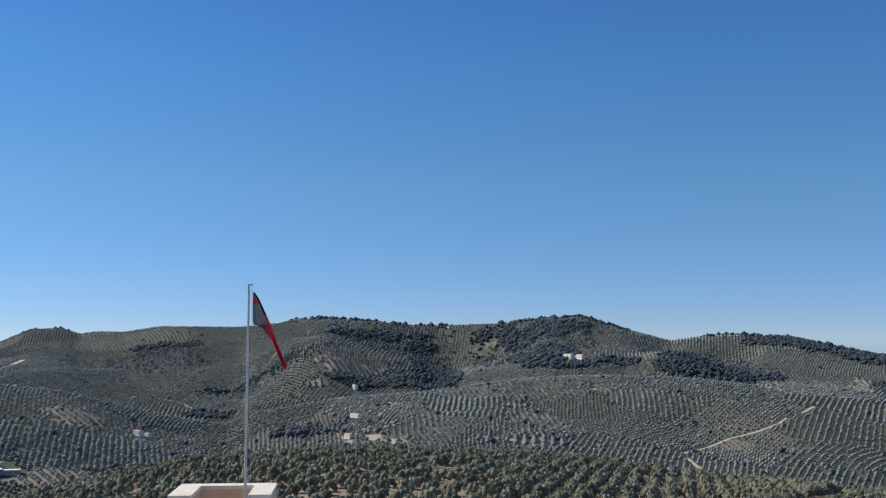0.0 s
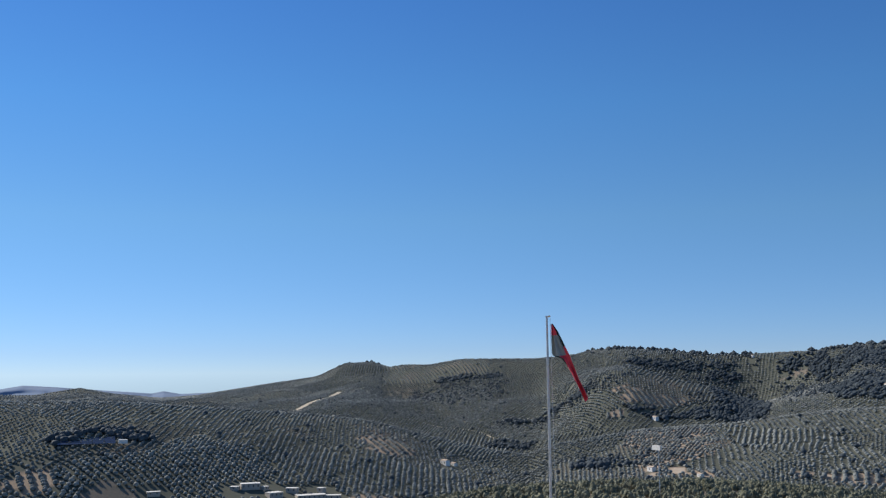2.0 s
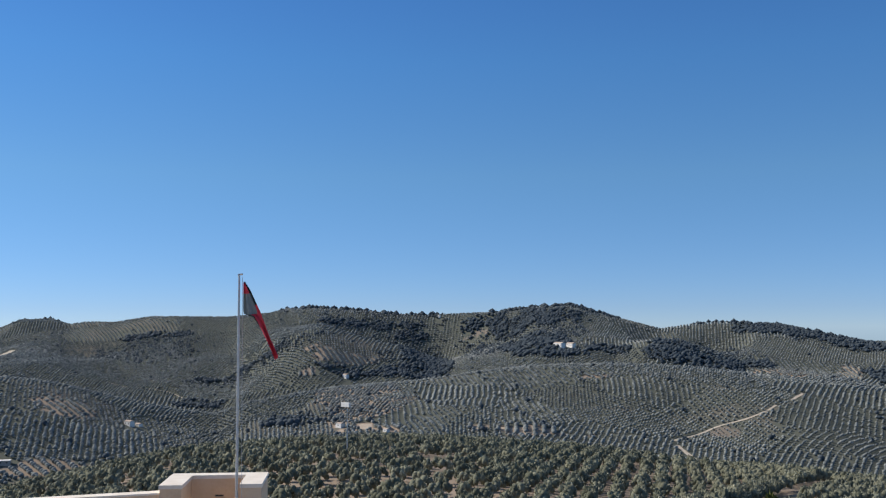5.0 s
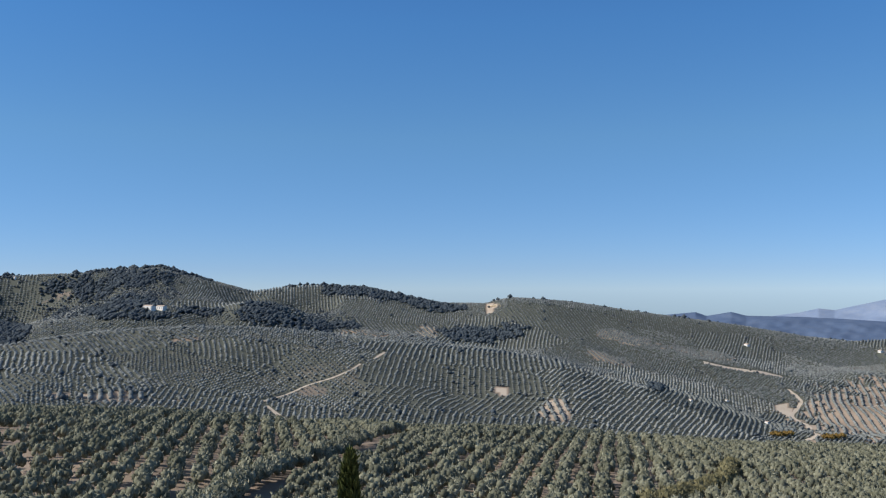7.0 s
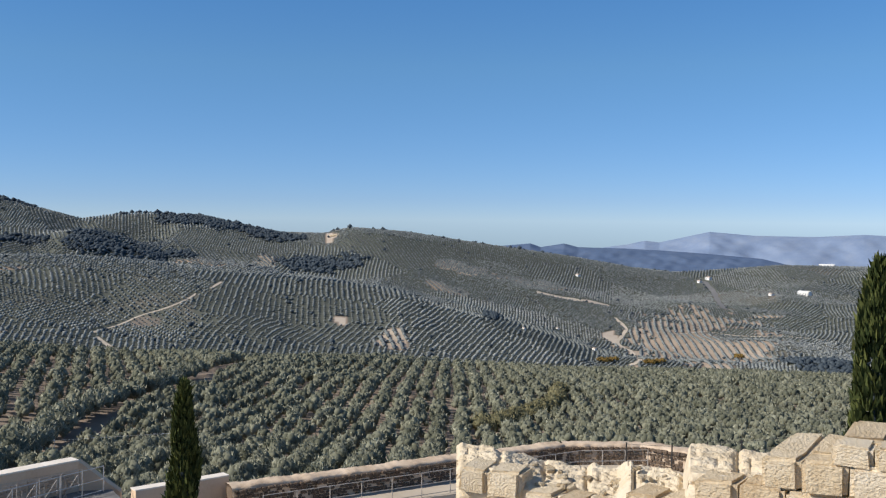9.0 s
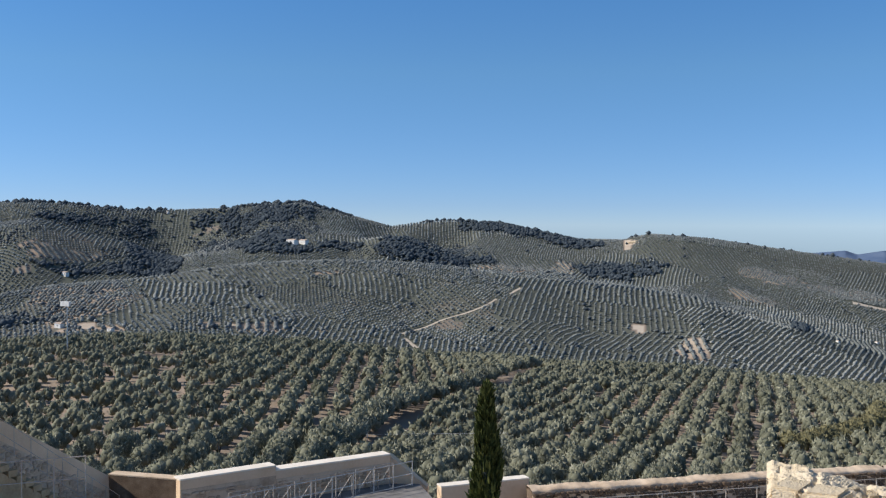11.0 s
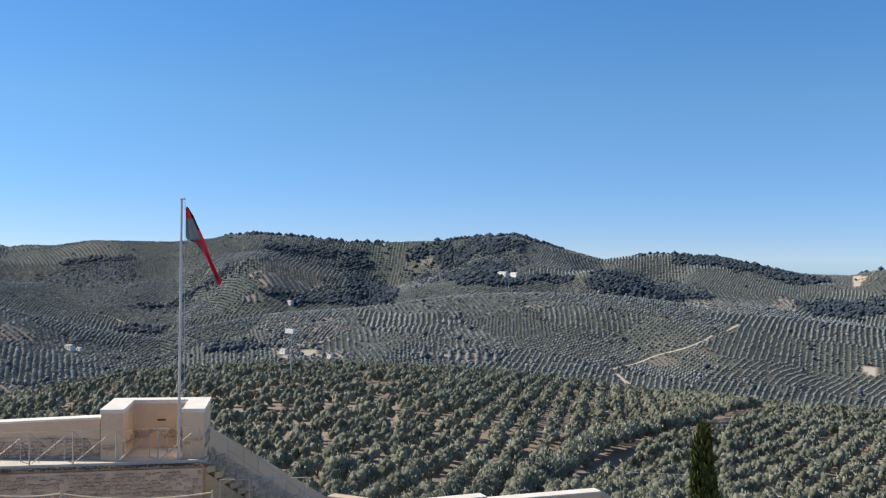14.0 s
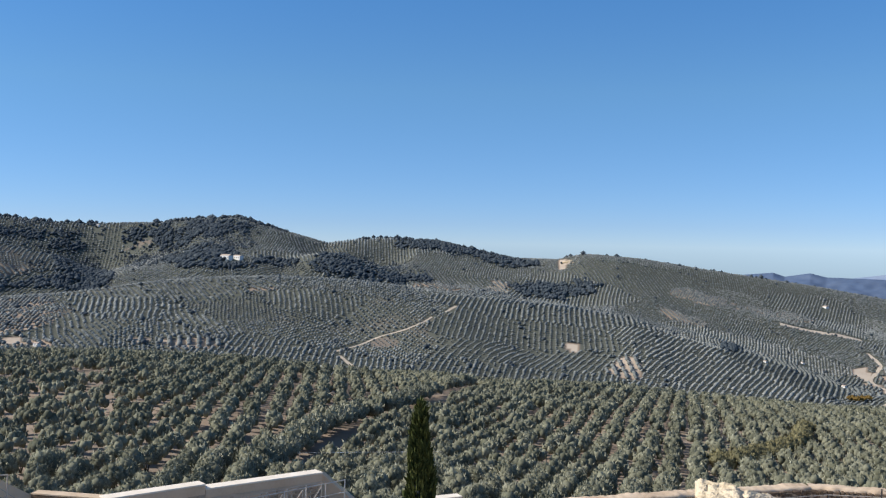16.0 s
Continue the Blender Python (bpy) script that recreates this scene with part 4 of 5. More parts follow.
def ragged_edge(parent, a, b, top, stones, seed, size=0.16):
    """A broken row of stones that juts out under a wall's edge."""
    g = random.Random(seed)
    m, n, x = along(a, b), span(a, b), 0.0
    while x < n:
        w = size * g.uniform(0.6, 1.9)
        ob = new("edge_stone", g.choice(stones))
        ob.parent = parent
        h = size * g.uniform(0.45, 1.0)
        ob.matrix_basis = m @ Matrix.Translation((x + w / 2, -0.05 * g.random(), top - h / 2)) @ Matrix.Rotation(g.uniform(-0.15, 0.15), 4, "Y") @ Matrix.Diagonal((w, 0.25, h, 1))
        x += w * g.uniform(0.9, 1.3)


# these edge stones wear the shade colour, a dark line below the paving
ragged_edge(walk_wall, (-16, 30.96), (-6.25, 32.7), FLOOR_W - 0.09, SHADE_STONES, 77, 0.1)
masonry(walk_wall, (-16, 30.98), (-6.25, 32.72), lambda u: 3.4, lambda u: FLOOR_W - 0.22, 62, 0.14, 0.22, 0.02, 0.66)


def bastion():
    """A small bastion: back wall, two blocks, pale tops."""
    m = pose(-9.44, 32.6, 0, 0, 0, 6.0)
    ob = empty("bastion", Matrix(), "rendered tan bastion with two square blocks and pale tops", "bastion", kind="structure")
    base, top = 1.0, 7.02
    part("block", new_box(0, 0, base, 0.68, 2.6, top - 0.12, m), RENDER_TAN, ob)
    part("block", new_box(2.54, 0, base, 3.2, 2.6, top - 0.12, m), RENDER_TAN, ob)
    part("back_wall", new_box(0.68, 2.1, base, 2.54, 2.6, top - 0.12, m), RENDER_TAN, ob)
    part("coping", new_box(-0.03, -0.03, top - 0.12, 0.71, 2.63, top, m), COPING, ob, "pale coping")
    part("coping", new_box(2.51, -0.03, top - 0.12, 3.23, 2.63, top, m), COPING, ob, "pale coping")
    part("coping", new_box(0.71, 2.07, top - 0.12, 2.51, 2.63, top, m), COPING, ob, "pale coping")
    part("slot", new_box(1.48, 2.06, 6.31, 1.76, 2.099, 6.36, m), DARK, ob, "narrow dark slot")
    # floor in the pale coping colour, to throw light into the recess
    part("floor", new_box(0.684, 0.6, base, 2.536, 2.096, FLOOR_W - 0.04, m), COPING, ob)
    return ob


fort = bastion()
FM = pose(-9.44, 32.6, 0, 0, 0, 6.0)
for (x0, y0), (x1, y1), hi, seed in (((0.68, 2.1), (2.54, 2.1), 6.1, 63), ((2.54, 0), (3.2, 0), 6.15, 64), ((3.2, 0), (3.2, 2.6), 6.15, 65), ((0, 0), (0.68, 0), 6.0, 66), ((0.68, 0.1), (0.68, 2.1), 5.95, 67)):
    p, q = FM @ Vector((x0, y0, 0)), FM @ Vector((x1, y1, 0))
    masonry(fort, p[:2], q[:2], lambda u: FLOOR_W + 0.3, lambda u: hi, seed, 0.12, 0.2, 0.03, 0.75, None, RENDER_TAN)


def flagpole():
    x, y, z, top = -6.98, 32.6, FLOOR_W, 13.73
    ob = empty("flagpole", pose(x, y, z), "tall silver metal flagpole standing on the wall walk", "flagpole")
    part("pole", new_rod((0, 0, 0), (0, 0, top - z), 0.05, 12, 0.036), STEEL, ob)
    part("base_plate", new_box(-0.14, -0.14, 0, 0.14, 0.14, 0.03), STEEL, ob)
    part("cap", new_rod((-0.04, 0, top - z), (0.12, 0, top - z + 0.02), 0.03, 8), STEEL, ob)
    part("halyard", new_rod((0.16, 0, 0.9), (0.11, 0, top - z - 0.05), 0.007, 4), STEEL, ob, "thin pale halyard")
    return ob


flagpole()


def flag():
    """A flag hanging slack: a narrow triangle that falls from the pole's head."""
    ob = empty("flag", pose(-6.85, 32.55, 13.5), "faded red, grey and black flag hanging slack from its pole", "flag")
    rows, cols = 26, 10
    pieces = {}
    for i in range(rows):
        for j in range(cols):
            v, u = (i + 0.5) / rows, (j + 0.5) / cols
            if v < 0.17:
                key = "red" if u < 0.75 else "green"
            elif v < 0.43:
                key = "pale" if u < 0.78 else ("red" if v > 0.3 else "green")
            else:
                key = "green" if u < 0.45 - 2.0 * (v - 0.43) else "red"
            pieces.setdefault(key, []).append((i, j))

    def place(i, j):
        v, u = i / rows, j / cols
        drop = 2.45 * v
        left = float(np.interp(v, (0, 0.42, 0.46, 0.62, 0.8, 1.0), (0.02, 0.02, 0.33, 0.60, 0.84, 1.06)))
        right = float(np.interp(v, (0, 0.1, 0.42, 0.75, 0.9, 1.0), (0.07, 0.24, 0.60, 0.90, 1.08, 1.18)))
        fold = 0.10 * math.sin(9 * u + 3 * v) * (0.3 + v) + 0.05 * math.sin(17 * u - 4 * v)
        return (left + (right - left) * u, fold, -drop - 0.05 * math.sin(5 * u) * v)

    for key, cells in pieces.items():
        bm = bmesh.new()
        made = {}
        for i, j in cells:
            q = []
            for a, b in ((i, j), (i + 1, j), (i + 1, j + 1), (i, j + 1)):
                if (a, b) not in made:
                    made[a, b] = bm.verts.new(place(a, b))
                q.append(made[a, b])
            bm.faces.new(q)
        for f in bm.faces:
            f.smooth = True
        part({"red": "red_cloth", "green": "dark_cloth", "pale": "grey_cloth"}[key], bm, {"red": FLAG_RED, "green": FLAG_GREEN, "pale": FLAG_PALE}[key], ob, {"red": "crimson cloth", "green": "dark green-black cloth", "pale": "faded grey-green cloth"}[key])
    return ob


flag()

# stairs going down behind the bastion
S0, S1 = (-6.4, 34.5), (-2.75, 40.1)
stair_wall = wall_run("wall_stair", S0, S1, 6.2, 2.42, -3, 0.5, "sloping rendered parapet beside the stairs", cap=0.1, lip=0.0, cap_mat=RENDER_TAN)
# the corner wall's body is coloured as if no sun reached it
wall_run("wall_corner", S1, (-0.12, 38.6), 2.5, 2.5, -3, 0.5, "low rubble wall at the foot of the stairs, shade in its colour", body_mat=SHADE_RUBBLE, cap=0.05, lip=0.01, cap_mat=MORTAR)
masonry(stair_wall, S0, S1, lambda u: 4.2 - 3.6 * u, lambda u: 5.55 - 3.75 * u, 68, 0.14, 0.24, 0.03, 0.85)
north = wall_run("wall_north", (-0.12, 38.3), (3.5, 39.7), 2.57, 2.57, -3, 0.6, "rendered curtain wall with a pale coping", cap=0.055, lip=0.015)
masonry(north, (-0.1, 38.3), (3.5, 39.7), lambda u: 1.12, lambda u: 2.2, 69, 0.17, 0.3, 0.04, 0.8)
step_wall = wall_run("wall_north_step", (3.52, 39.75), (8.4, 41.4), 2.38, 2.38, -3, 0.6, "rendered curtain wall with a pale coping", cap=0.055, lip=0.015)
masonry(step_wall, (3.52, 39.75), (8.4, 41.4), lambda u: 1.12, lambda u: 2.05, 70, 0.17, 0.3, 0.04, 0.8)
wall_run("wall_north_fall", (8.4, 41.42), (9.9, 40.9), 2.3, 1.0, -3, 0.5, "sloping end of the curtain wall", cap=0.1, lip=0.0, cap_mat=RENDER_TAN)
wall_run("wall_low", (10.2, 39.7), (14.15, 40.2), 1.32, 1.32, -3, 0.5, "low rendered wall with a pale coping", cap=0.055, lip=0.015)
RUBBLE_LINE = [(13.9, 39.0), (30.6, 38.75), (33.9, 36.8), (34.9, 34.4), (38.0, 29.5)]


def worn_top(parent, a, b, top, thick, seed):
    """An uneven, rounded crust of pale mortar along a wall's top."""
    m, n = along(a, b), span(a, b)
    k, w = max(6, int(n / 0.12)), 9
    x, u = np.meshgrid(np.linspace(-0.05, n + 0.05, k), np.linspace(-1, 1, w), indexing="ij")
    y = thick / 2 + u * (thick / 2 + 0.05) + 0.07 * wave(x + 9 * seed, 3.0 + u * 0, 0.9, seed) * np.abs(u)
    z = top - 0.07 * u ** 4 + 0.035 * wave(x + 5 * seed, u * 0.4, 1.6, seed + 1) + 0.03 * wave(x, u * 0.4, 0.45, seed + 2)
    low = top - 0.2 + 0 * z[:, :1]
    y, z, x = np.concatenate([y[:, :1], y, y[:, -1:]], 1), np.concatenate([low, z, low], 1), np.concatenate([x[:, :1], x, x[:, -1:]], 1)
    p = np.array([m @ Vector(q) for q in zip(x.ravel(), y.ravel(), z.ravel())])
    w += 2
    i, j = np.meshgrid(np.arange(k - 1), np.arange(w - 1), indexing="ij")
    c = (i * w + j).ravel()
    arrays("worn_top", p, np.stack([c, c + w, c + w + 1, c + 1], 1), MORTAR, None, True, parent)


# body and stones take the shade-coloured rubble to darken the inner face
for k, (a, b) in enumerate(zip(RUBBLE_LINE[:-1], RUBBLE_LINE[1:])):
    m, n = along(a, b), span(a, b)
    wall = empty("wall_rubble", Matrix(), "rubble wall coloured as in shade, with a worn pale top", "wall", kind="structure")
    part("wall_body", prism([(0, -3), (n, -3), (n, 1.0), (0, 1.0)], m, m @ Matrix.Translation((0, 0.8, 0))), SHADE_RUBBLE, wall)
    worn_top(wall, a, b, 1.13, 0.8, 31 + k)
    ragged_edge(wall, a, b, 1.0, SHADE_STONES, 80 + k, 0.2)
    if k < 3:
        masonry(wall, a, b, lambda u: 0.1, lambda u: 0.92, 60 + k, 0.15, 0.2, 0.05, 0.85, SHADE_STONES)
railing((1.1, 36.6), (9.2, 40.7), 1.15, 1.15, 10)
railing((14.5, 37.2), (30.2, 37.0), 0.10, 0.15, 12, mat=RUST)
railing((30.2, 37.0), (33.0, 35.4), 0.15, 0.2, 4, mat=RUST)
path_bm = bmesh.new()
box(path_bm, 13.0, 36.9, -1.0, 33.5, 39.5, 0.1)
box(path_bm, 26.0, 33.0, -1.0, 34.6, 36.9, 0.1)
tagged(part("ward_path", path_bm, TRACK), "pale worn path along the inside of the curtain wall", "path", kind="structure")
floor_bm = bmesh.new()
box(floor_bm, -1, 36, 0.8, 9.6, 42, 1.12)
tagged(part("terrace", floor_bm, SHADED_GRAVEL), "paved terrace behind the railing, the wall's shade in its grey", "terrace", kind="structure")


def stairs():
    ob = empty("stairs", Matrix(), "worn sandstone stairs going down from the wall walk", "stairs", kind="structure")
    a, b = Vector((-6.1, 32.7, FLOOR_W)), Vector((-2.45, 37.9, 1.1))
    n = 18
    m = along(a, b)
    length = span(a, b)
    for i in range(n):
        x, z = length * i / n, FLOOR_W - (FLOOR_W - 1.1) * (i + 1) / n
        part("step", new_box(x, 0, z - 0.2, x + length / n + 0.02, 1.05, z, m), STEP, ob)
    low = along(a, b)
    part("side_wall", prism([(0, -3), (length, -3), (length, 0.88), (0, FLOOR_W - 0.42)], low @ Matrix.Translation((0, 0.03, 0)), low @ Matrix.Translation((0, 1.0, 0))), STEP, ob, "golden sandstone side wall")
    return ob


stairs()


def cypress(x, y, z, tall, wide, seed):
    ob = empty("cypress", pose(x, y, z), "slim dark green cypress with an olive-lit side", "cypress", "cypresses")
    g = np.random.RandomState(seed)
    n = int(4200 * tall / 6)
    u = g.uniform(0, 1, n) ** 0.85
    prof = np.minimum(1, (1 - u) * tall / 3.0) ** 0.55
    a = g.uniform(0, 6.283, n)
    rr = wide / 2 * prof * (0.80 + 0.22 * np.sin(a * 3 + u * 14) + g.normal(0, 0.07, n))
    p = np.stack([rr * np.cos(a), rr * np.sin(a), u * tall], 1)
    up = np.stack([0.25 * np.cos(a), 0.25 * np.sin(a), np.ones(n)], 1) + g.normal(0, 0.2, (n, 3))
    up /= np.linalg.norm(up, axis=1)[:, None]
    side = np.cross(up, g.normal(size=(n, 3)))
    side /= np.linalg.norm(side, axis=1)[:, None]
    s = g.uniform(0.09, 0.2, (n, 1))
    tri = np.stack([p - side * s * 0.4, p + side * s * 0.4, p + up * s * 1.9], 1).reshape(-1, 3)
    arrays("crown", tri, np.arange(3 * n).reshape(-1, 3), CYPRESS, np.repeat(g.uniform(0, 0.6, n), 3), parent=ob)
    # a solid dark cone fills the crown behind the outer sprays
    bm = bmesh.new()
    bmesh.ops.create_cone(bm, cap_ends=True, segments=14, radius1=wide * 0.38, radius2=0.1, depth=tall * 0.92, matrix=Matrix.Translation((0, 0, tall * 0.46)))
    part("core", bm, OAK_HAZED, ob, "dark cone filling the inside of the crown")
    part("trunk", new_rod((0, 0, -1.0), (0, 0, 0.6), 0.12, 8), BARK, ob)
    return ob


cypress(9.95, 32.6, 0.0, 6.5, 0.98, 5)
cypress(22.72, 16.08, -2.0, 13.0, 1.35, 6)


def mast():
    x, y = 405 * math.sin(radians(-6.1)), 405 * math.cos(radians(-6.1))
    z = float(height(np.array([x]), np.array([y]))[0])
    top = EYE + 405 * math.tan(radians(-4.3))
    ob = empty("floodlight_mast", pose(x, y, z, 0, 0, -40), "tall grey floodlight mast with white lamps among the olives", "floodlight mast")
    part("mast_pole", new_rod((0, 0, 0), (0, 0, top - z), 0.28, 8, 0.18), STEEL, ob)
    part("cross_arm", new_rod((-2.2, 0, top - z), (4.4, 0, top - z + 0.4), 0.12), STEEL, ob)
    for k in range(3):
        part("floodlight", new_box(-2.9 + k * 1.5, -0.6, top - z - 0.9, -1.5 + k * 1.5, 0.3, top - z + 0.9), WHITE, ob)
    return ob


mast()


def farmhouse(b, dip, wide, deep, tall, turn=-50.0, wall_mat=None, roof_mat=None, label="small whitewashed farmhouse with a tiled roof among olives", flat=False, start=700.0):
    wide, deep, tall = wide * 1.2, deep * 1.2, tall * 1.2
    x, y, z = spot(b, dip, start)
    ob = empty("farmhouse", pose(x, y, z, 0, 0, -b + turn), label, "house", "farmhouses")
    part("wall", new_box(-wide / 2, -deep / 2, -1.5, wide / 2, deep / 2, tall), wall_mat or WHITE, ob)
    m0, m1 = Matrix.Rotation(math.pi / 2, 4, "Z") @ Matrix.Translation((0, -wide / 2 - 0.3, 0)), Matrix.Rotation(math.pi / 2, 4, "Z") @ Matrix.Translation((0, wide / 2 + 0.3, 0))
    rise = 0.25 if flat else deep * 0.22
    part("roof", prism([(-deep / 2 - 0.3, tall + 0.01), (deep / 2 + 0.3, tall + 0.01), (0, tall + rise)], m0, m1), roof_mat or ROOF, ob)
    k = max(1, int(wide / 5))
    for i in range(k):
        cx = -wide / 2 + wide * (i + 0.5) / k
        part("window", new_box(cx - 0.6, -deep / 2 - 0.05, tall * 0.35, cx + 0.6, -deep / 2 + 0.1, tall * 0.72), DARK, ob)
    return ob


for spec in HOUSES:
    farmhouse(*spec)
farmhouse(51.2, -3.88, 26, 10, 7, -40, label="long white farm building with a pitched roof", roof_mat=WHITE)
farmhouse(52.3, -2.30, 34, 10, 4, -20, label="long white farm sheds far off on the plain", roof_mat=WHITE)
for spec in SHEDS:
    farmhouse(*spec, wall_mat=GREYWALL, roof_mat=WHITE, label="low farm shed with a pale flat roof", flat=True, start=560)


BLOCKS = []
for k in range(10):
    BLOCKS.append(rough_block("block", 300 + k, 0.11, 2, 0.05))
    BLOCKS[-1].materials.append(LIMESTONE)


RUIN_LINE = [(32.2, 16.0), (36, 15.6), (40, 15.0), (45, 14.4), (50, 14.0), (56, 13.8), (66, 13.8)]


def ruin_mass():
    """The worn body of the ruined wall: a face with eroded joints and an uneven top."""
    tops = [(32.2, 8.13), (34.6, 8.12), (36.8, 7.87), (41.2, 7.86), (42.0, 8.13), (44.8, 8.13), (45.1, 8.5), (66, 8.5)]
    n, face, deck = 330, 56, 34
    b = np.linspace(32.2, 64, n)
    r0, top = table(RUIN_LINE, b), table(tops, b)
    run = np.concatenate([[0], np.cumsum(np.hypot(np.diff(r0 * np.sin(np.radians(b))), np.diff(r0 * np.cos(np.radians(b)))))])
    top = top + 0.03 * np.sin(53.1 * np.floor(run / 0.74)) + 0.008 * wave(run, run * 0, 0.3, 81) - 0.07 * np.exp(-((run / 0.74 - np.round(run / 0.74)) * 0.74 / 0.05) ** 2)
    z = 5.6 + (top[:, None] - 5.6) * np.linspace(0, 1, face)[None]
    row = np.floor(z / 0.44)
    joint_z = np.abs(z / 0.44 - np.round(z / 0.44)) * 0.44
    along_x = run[:, None] + 0.31 * row + 0.17 * np.sin(row * 12.9)
    joint_x = np.abs(along_x / 0.74 - np.round(along_x / 0.74)) * 0.74
    rough = 0.018 * wave(run[:, None] + 0 * z, z, 0.5, 82) + 0.014 * wave(run[:, None] + 0 * z, z, 0.17, 83)
    block = 0.028 * np.sin(37.7 * np.round(along_x / 0.74 - 0.5) + 17.3 * row)
    groove = 0.07 * np.exp(-(joint_x / 0.028) ** 2) + 0.05 * np.exp(-(joint_z / 0.026) ** 2)
    edge = 0.12 * np.linspace(0, 1, face)[None] ** 22
    r_face = r0[:, None] + rough + block + groove + edge
    u = np.linspace(0, 1, deck)[None]
    deep = table([(32.2, 1.25), (35, 1.35), (37, 2.0), (41, 2.2), (42.5, 1.7), (48, 1.9), (66, 2.6)], b)[:, None]
    r_deck = r_face[:, -1:] + 0.02 + deep * (1 + 0.06 * wave(run, run * 0, 1.3, 86)[:, None]) * u
    x_d, y_d = run[:, None] + 0 * u, r_deck
    line = np.floor(2.5 * u / 0.62 + 0.05 * np.sin(x_d * 3))
    cross = x_d / 0.74 + 0.37 * line
    slab = 0.035 * np.sin(71.3 * np.floor(cross) + 29.1 * line)
    seam = np.exp(-((cross - np.round(cross)) * 0.74 / 0.03) ** 2) + np.exp(-((2.5 * u / 0.62 - np.round(2.5 * u / 0.62)) * 0.62 / 0.03) ** 2)
    z_deck = z[:, -1:] + (0.4 * slab + 0.028 * wave(x_d, y_d, 0.8, 84) + 0.022 * wave(x_d, y_d, 0.28, 85) + 0.012 * wave(x_d, y_d, 0.12, 87) - 0.03 * np.minimum(1, seam)) * np.minimum(1, u * 6) + 0.06 * u - 0.5 * np.clip(u - 0.9, 0, 1)
    rr, zz = np.concatenate([r_face, r_deck], 1), np.concatenate([z, z_deck], 1)
    # the left end turns back from the face
    far = float(rr[0].max())
    rr = np.concatenate([np.minimum(rr[:1] + 2.6, far), np.minimum(rr[:1] + 1.2, far), rr], 0)
    zz = np.concatenate([zz[:1] - 0.2, zz[:1], zz], 0)
    bb = np.radians(np.concatenate([[b[0] + 0.5, b[0] + 0.1], b]))[:, None]
    m, k = rr.shape
    i, j = np.meshgrid(np.arange(m - 1), np.arange(k - 1), indexing="ij")
    a = (i * k + j).ravel()
    return np.stack([(rr * np.sin(bb)).ravel(), (rr * np.cos(bb)).ravel(), zz.ravel()], 1), np.stack([a, a + k, a + k + 1, a + 1], 1)


def ruin():
    """A broken wall of limestone near the eye: its worn body, and courses of big blocks on it."""
    ob = empty("ruined_wall", Matrix(), "broken golden limestone wall of big weathered blocks", "ruin", kind="structure")
    v, f = ruin_mass()
    arrays("wall_core", v, f, LIMESTONE, None, False, ob)
    g = random.Random(4)
    # course: low, high, from bearing, to bearing, rows deep, block widths
    for low, high, start, end, deep, least, most in ((7.70, 8.15, 32.3, 35.7, 1, 0.42, 0.6), (7.50, 7.89, 35.8, 41.6, 1, 0.3, 0.5), (7.75, 8.17, 41.6, 45.0, 1, 0.4, 0.6), (8.10, 8.53, 45.0, 63, 1, 0.5, 0.8),
                                                     (8.52, 8.94, 48.8, 63, 2, 0.4, 0.66), (8.92, 9.2, 52.3, 63, 2, 0.4, 0.66)):
        for row in range(deep):
            b = start + (0.5 * row if start > 48 else g.uniform(0, 0.4))
            while b < end:
                r = float(table(RUIN_LINE, b)) - 0.07 + row * 0.54
                w = g.uniform(least, most)
                db = math.degrees(w / r)
                r2 = float(table(RUIN_LINE, b + db)) - 0.07 + row * 0.54
                a0 = (r * math.sin(radians(b)), r * math.cos(radians(b)))
                a1 = (r2 * math.sin(radians(b + db)), r2 * math.cos(radians(b + db)))
                h = (high - low) * (g.uniform(0.88, 1.06) if least < 0.35 else g.uniform(0.97, 1.04))
                blk = new("block", g.choice(BLOCKS))
                blk.parent = ob
                turn = pose(0, 0, 0, g.uniform(-0.8, 0.8), g.uniform(-1.2, 1.2), g.uniform(-2, 2) + g.choice((0, 180)))
                blk.matrix_basis = along(a0, a1) @ Matrix.Translation((w / 2, (0.7 if row else 0.28) + g.uniform(-0.03, 0.03), low + h / 2)) @ turn @ Matrix.Diagonal((w * 1.01, 1.5 if row else 0.66, h * 1.03, 1))
                b += db
    for k in range(22):
        b, s = g.uniform(36, 44), g.uniform(0.05, 0.12)
        r = float(table(RUIN_LINE, b)) + g.uniform(0.3, 1.4)
        blk = new("loose_stone", g.choice(BLOCKS))
        blk.parent = ob
        blk.matrix_basis = Matrix.Translation((r * math.sin(radians(b)), r * math.cos(radians(b)), (7.9 if b < 41.6 else 8.17) + s * 0.2)) @ pose(0, 0, 0, g.uniform(-20, 20), g.uniform(-20, 20), g.uniform(0, 180)) @ Matrix.Diagonal((s * 1.6, s, s * 0.7, 1))
    return ob


ruin()


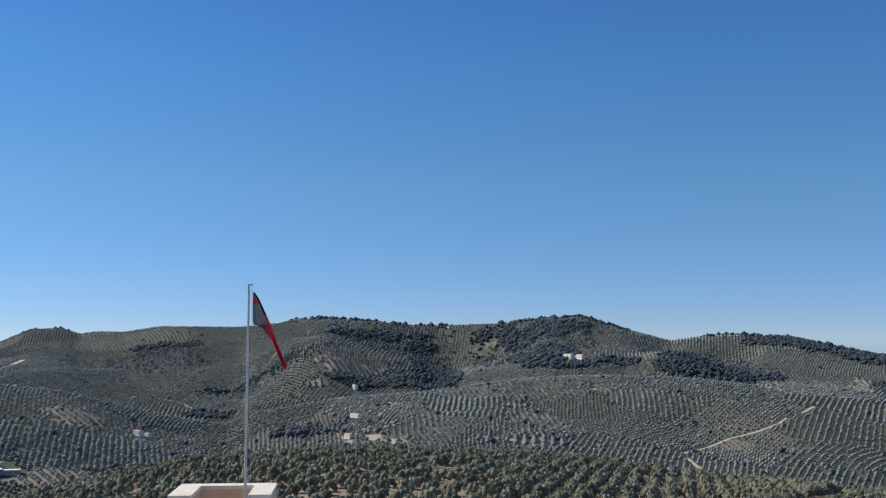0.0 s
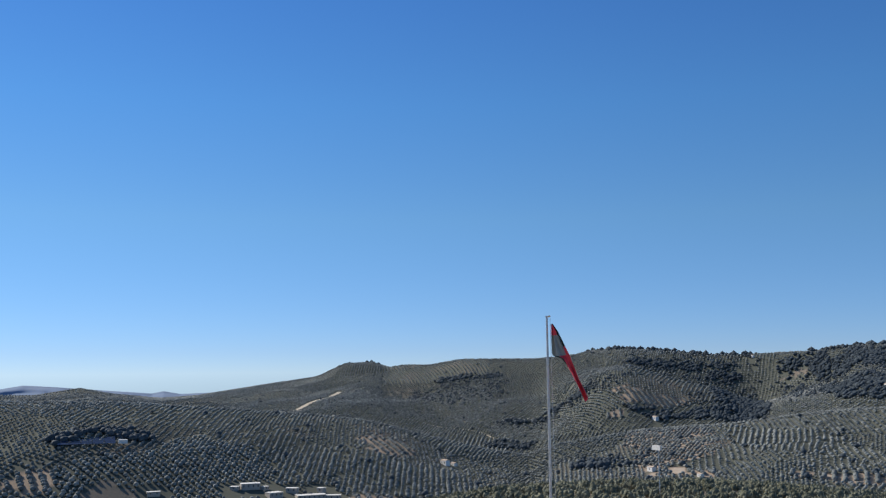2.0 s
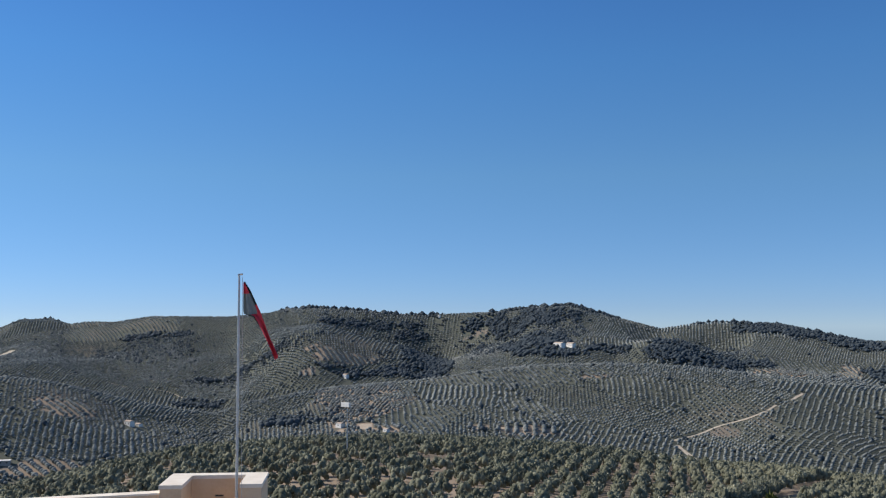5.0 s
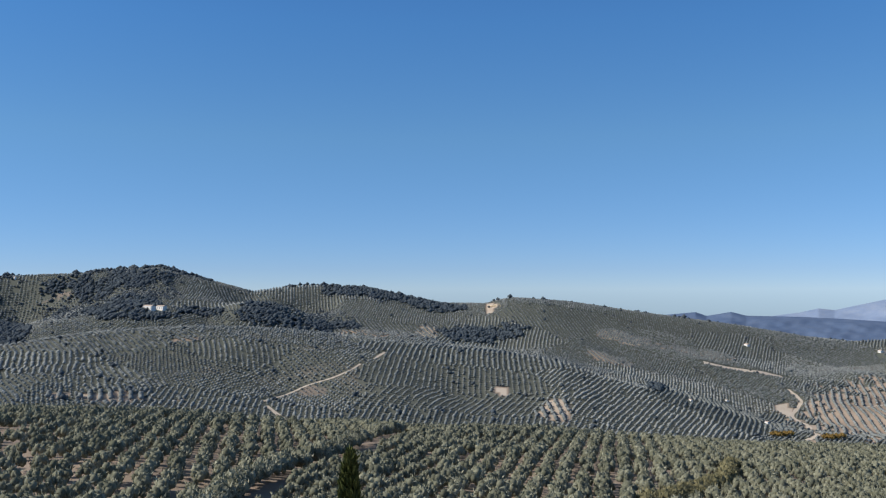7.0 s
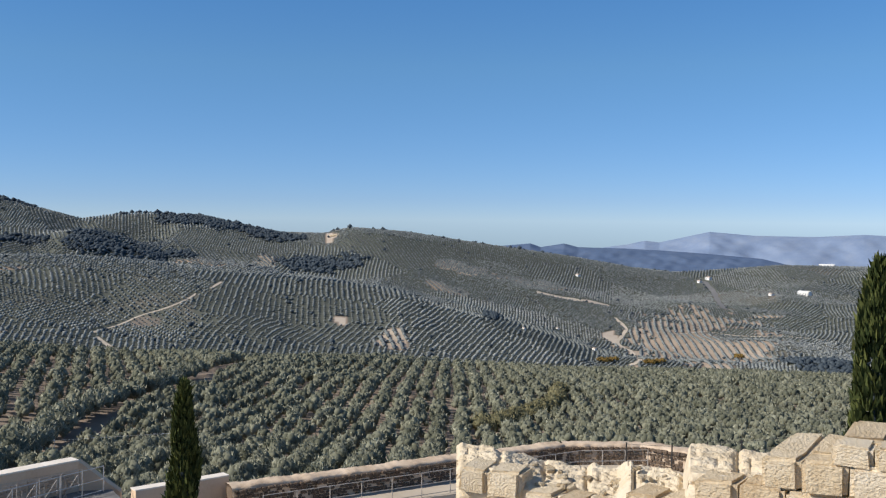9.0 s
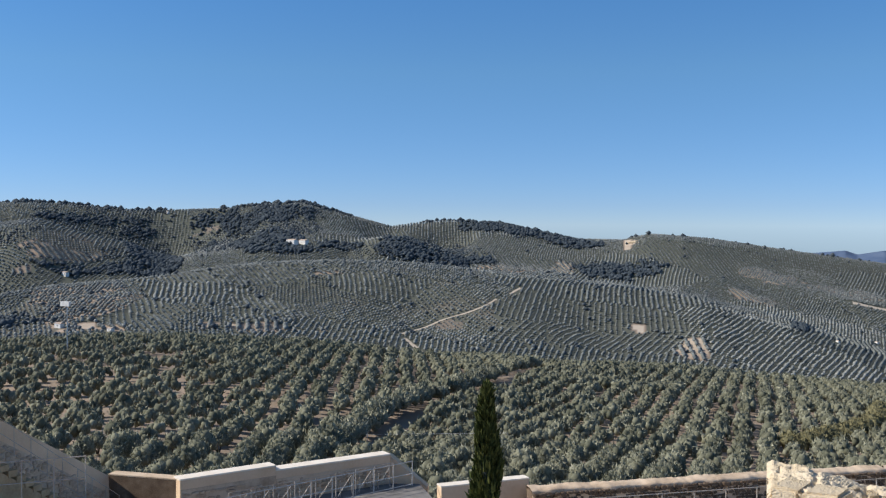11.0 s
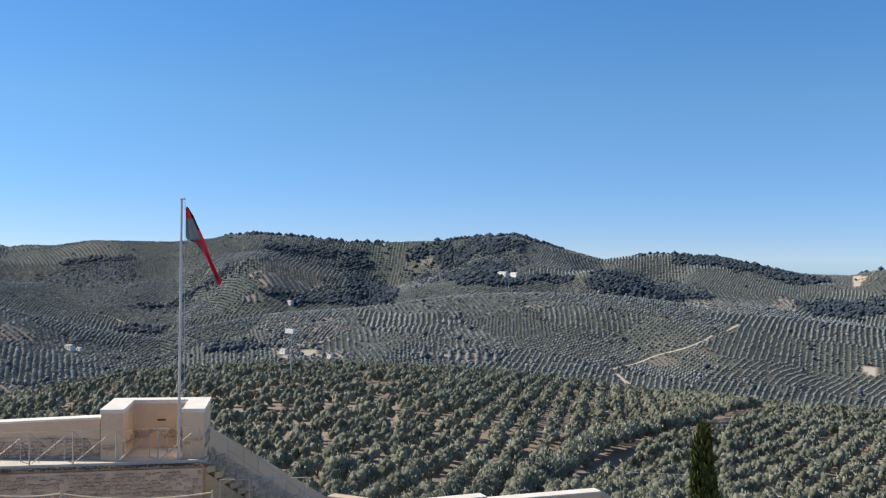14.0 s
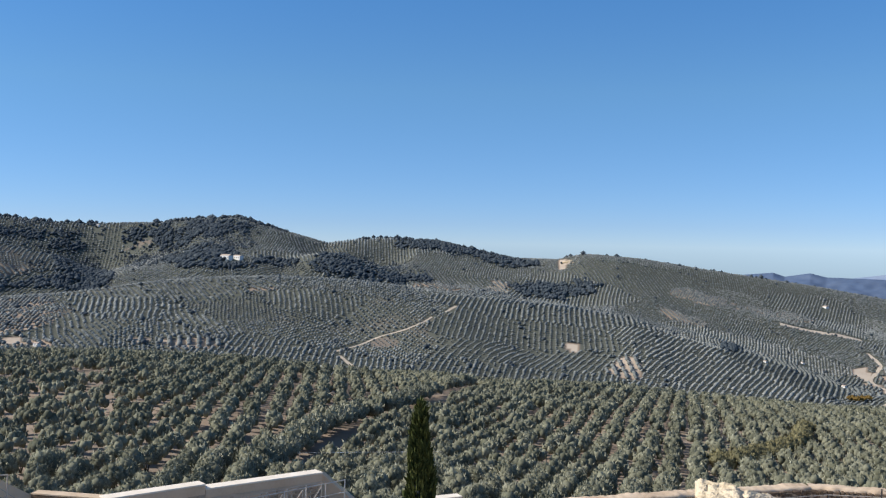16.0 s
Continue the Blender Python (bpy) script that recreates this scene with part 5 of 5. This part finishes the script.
def rope_rail():
    """Steel posts with a thick pale rope, on the wall below the walk."""
    ob = empty("rope_rail", Matrix(), "steel posts carrying a thick pale rope", "railing")
    posts = [(-13.2, 24.6, 6.5), (-10.5, 24.5, 6.42), (-8.0, 24.5, 6.27), (-4.42, 24.5, 6.3)]
    for x, y, z in posts:
        part("post", new_rod((x, y, 5.0), (x, y, z + 0.05), 0.024, 8), RUST, ob)
    for a, b in zip(posts[:-1], posts[1:]):
        bm = bmesh.new()
        for k in range(8):
            u, v = k / 8, (k + 1) / 8
            sag = lambda s: -0.55 * s * (1 - s)
            rod(bm, [a[i] + (b[i] - a[i]) * u + (sag(u) if i == 2 else 0) for i in range(3)], [a[i] + (b[i] - a[i]) * v + (sag(v) if i == 2 else 0) for i in range(3)], 0.017, 6)
        part("rope", bm, CREAM, ob, "thick pale rope")
    return ob


rope_rail()
tagged(part("wall_lower", new_box(-15, 24.2, -3, -3.6, 24.9, 5.0), MORTAR), "low rubble wall below the walk", "wall", kind="structure")
tagged(part("landing", new_box(-5.9, 32.1, -3, -2.6, 32.9, 3.5), STEP), "sandstone landing below the stairs", "landing", kind="structure")
railing((-5.6, 32.3), (-2.9, 32.65), 3.5, 3.5, 4, 1.38, mat=RUST)


# ---- unseen keep, added to carry the eye and bounce light on the walls ----
keep = empty("keep", Matrix(), "unseen square limestone keep with a flat roof, added under the eye", "tower", kind="structure")
part("wall_body", new_box(-5, -9, -3, 5, 0.9, 10.4), LIMESTONE, keep)


def solar_array():
    x, y, z = spot(-37.0, -3.62)
    ob = empty("solar_array", pose(x, y, z, 0, 0, 37), "rows of dark blue solar panels on a hillside clearing", "solar panels")
    for k in range(4):
        for j in range(5):
            tilt = Matrix.Translation((-30 + j * 12.2, -16 + k * 11, 0)) @ pose(0, 0, 1.6 + float(height(np.array([x]), np.array([y]))[0] - z) + k * 1.2, 24, 0, 0)
            part("panel", new_box(-5.8, -1.9, -0.05, 5.8, 1.9, 0.05, tilt), PANEL, ob)
    part("cabin", new_box(28, -4, -1, 38, 3, 3.5), WHITE, ob, "small white cabin")
    return ob


solar_array()


def knoll_rocks():
    """Pale rock outcrop on the skyline spur."""
    x, y, z = spot(25.2, -0.95)
    ob = empty("outcrop", pose(x, y, z), "pale rock outcrop on a hill's crest", "rock")
    g = random.Random(12)
    for k in range(9):
        blk = new("rock", BLOCKS[k])
        blk.parent = ob
        dx, dy = g.uniform(-9, 9), g.uniform(-22, 14)
        dz = float(height(np.array([x + dx]), np.array([y + dy]))[0]) - z
        s = g.uniform(4, 8)
        blk.matrix_basis = Matrix.Translation((dx, dy, dz + 0.6)) @ pose(0, 0, 0, g.uniform(-25, 25), g.uniform(-25, 25), g.uniform(0, 180)) @ Matrix.Diagonal((s, s * 0.8, s * 0.55, 1))
    return ob


knoll_rocks()

railing((-5.55, 33.35), (-2.25, 38.05), 5.15, 1.25, 9, 0.95, mat=RUST, thick=0.6)
railing((1.6, 37.6), (8.4, 40.75), 1.12, 1.12, 9, 1.0, True, RUST)


def wire_fence():
    """Thin dark posts with two wires behind the ruined wall."""
    ob = empty("wire_fence", Matrix(), "thin dark metal posts with wires along the old wall", "fence")
    tops = []
    for b, r, dip in ((41.8, 47.5, -12.2), (44.3, 47.4, -12.2), (46.2, 46.8, -11.9), (48.0, 46.3, -11.7), (51.0, 45.6, -11.2), (52.9, 45.2, -11.0)):
        x, y, z = r * math.sin(radians(b)), r * math.cos(radians(b)), EYE + r * math.tan(radians(dip))
        part("post", new_rod((x, y, -0.6), (x, y, z), 0.035, 6), DARK_STEEL, ob)
        tops.append((x, y, z))
    for a, b in zip(tops[:-1], tops[1:]):
        for drop in (0.08, 0.5):
            part("wire", new_rod((a[0], a[1], a[2] - drop), (b[0], b[1], b[2] - drop), 0.009, 4), DARK_STEEL, ob)


def utility_pole():
    x, y, z = spot(10.15, -13.1, 120)
    ob = empty("utility_pole", pose(x, y, z), "thin grey utility pole with wires beside the lane", "utility pole")
    part("pole", new_rod((0, 0, -0.5), (0, 0, 5.2), 0.10, 8, 0.07), STEEL, ob)
    part("cross_arm", new_rod((-0.5, 0, 4.9), (0.5, 0, 4.9), 0.05, 6), STEEL, ob)
    for dx in (-0.4, 0.4):
        part("wire", new_rod((dx, 0, 4.95), (20.0 + dx - x, 62.0 - y, -1.5 - z), 0.006, 4), STEEL, ob)


wire_fence()
utility_pole()
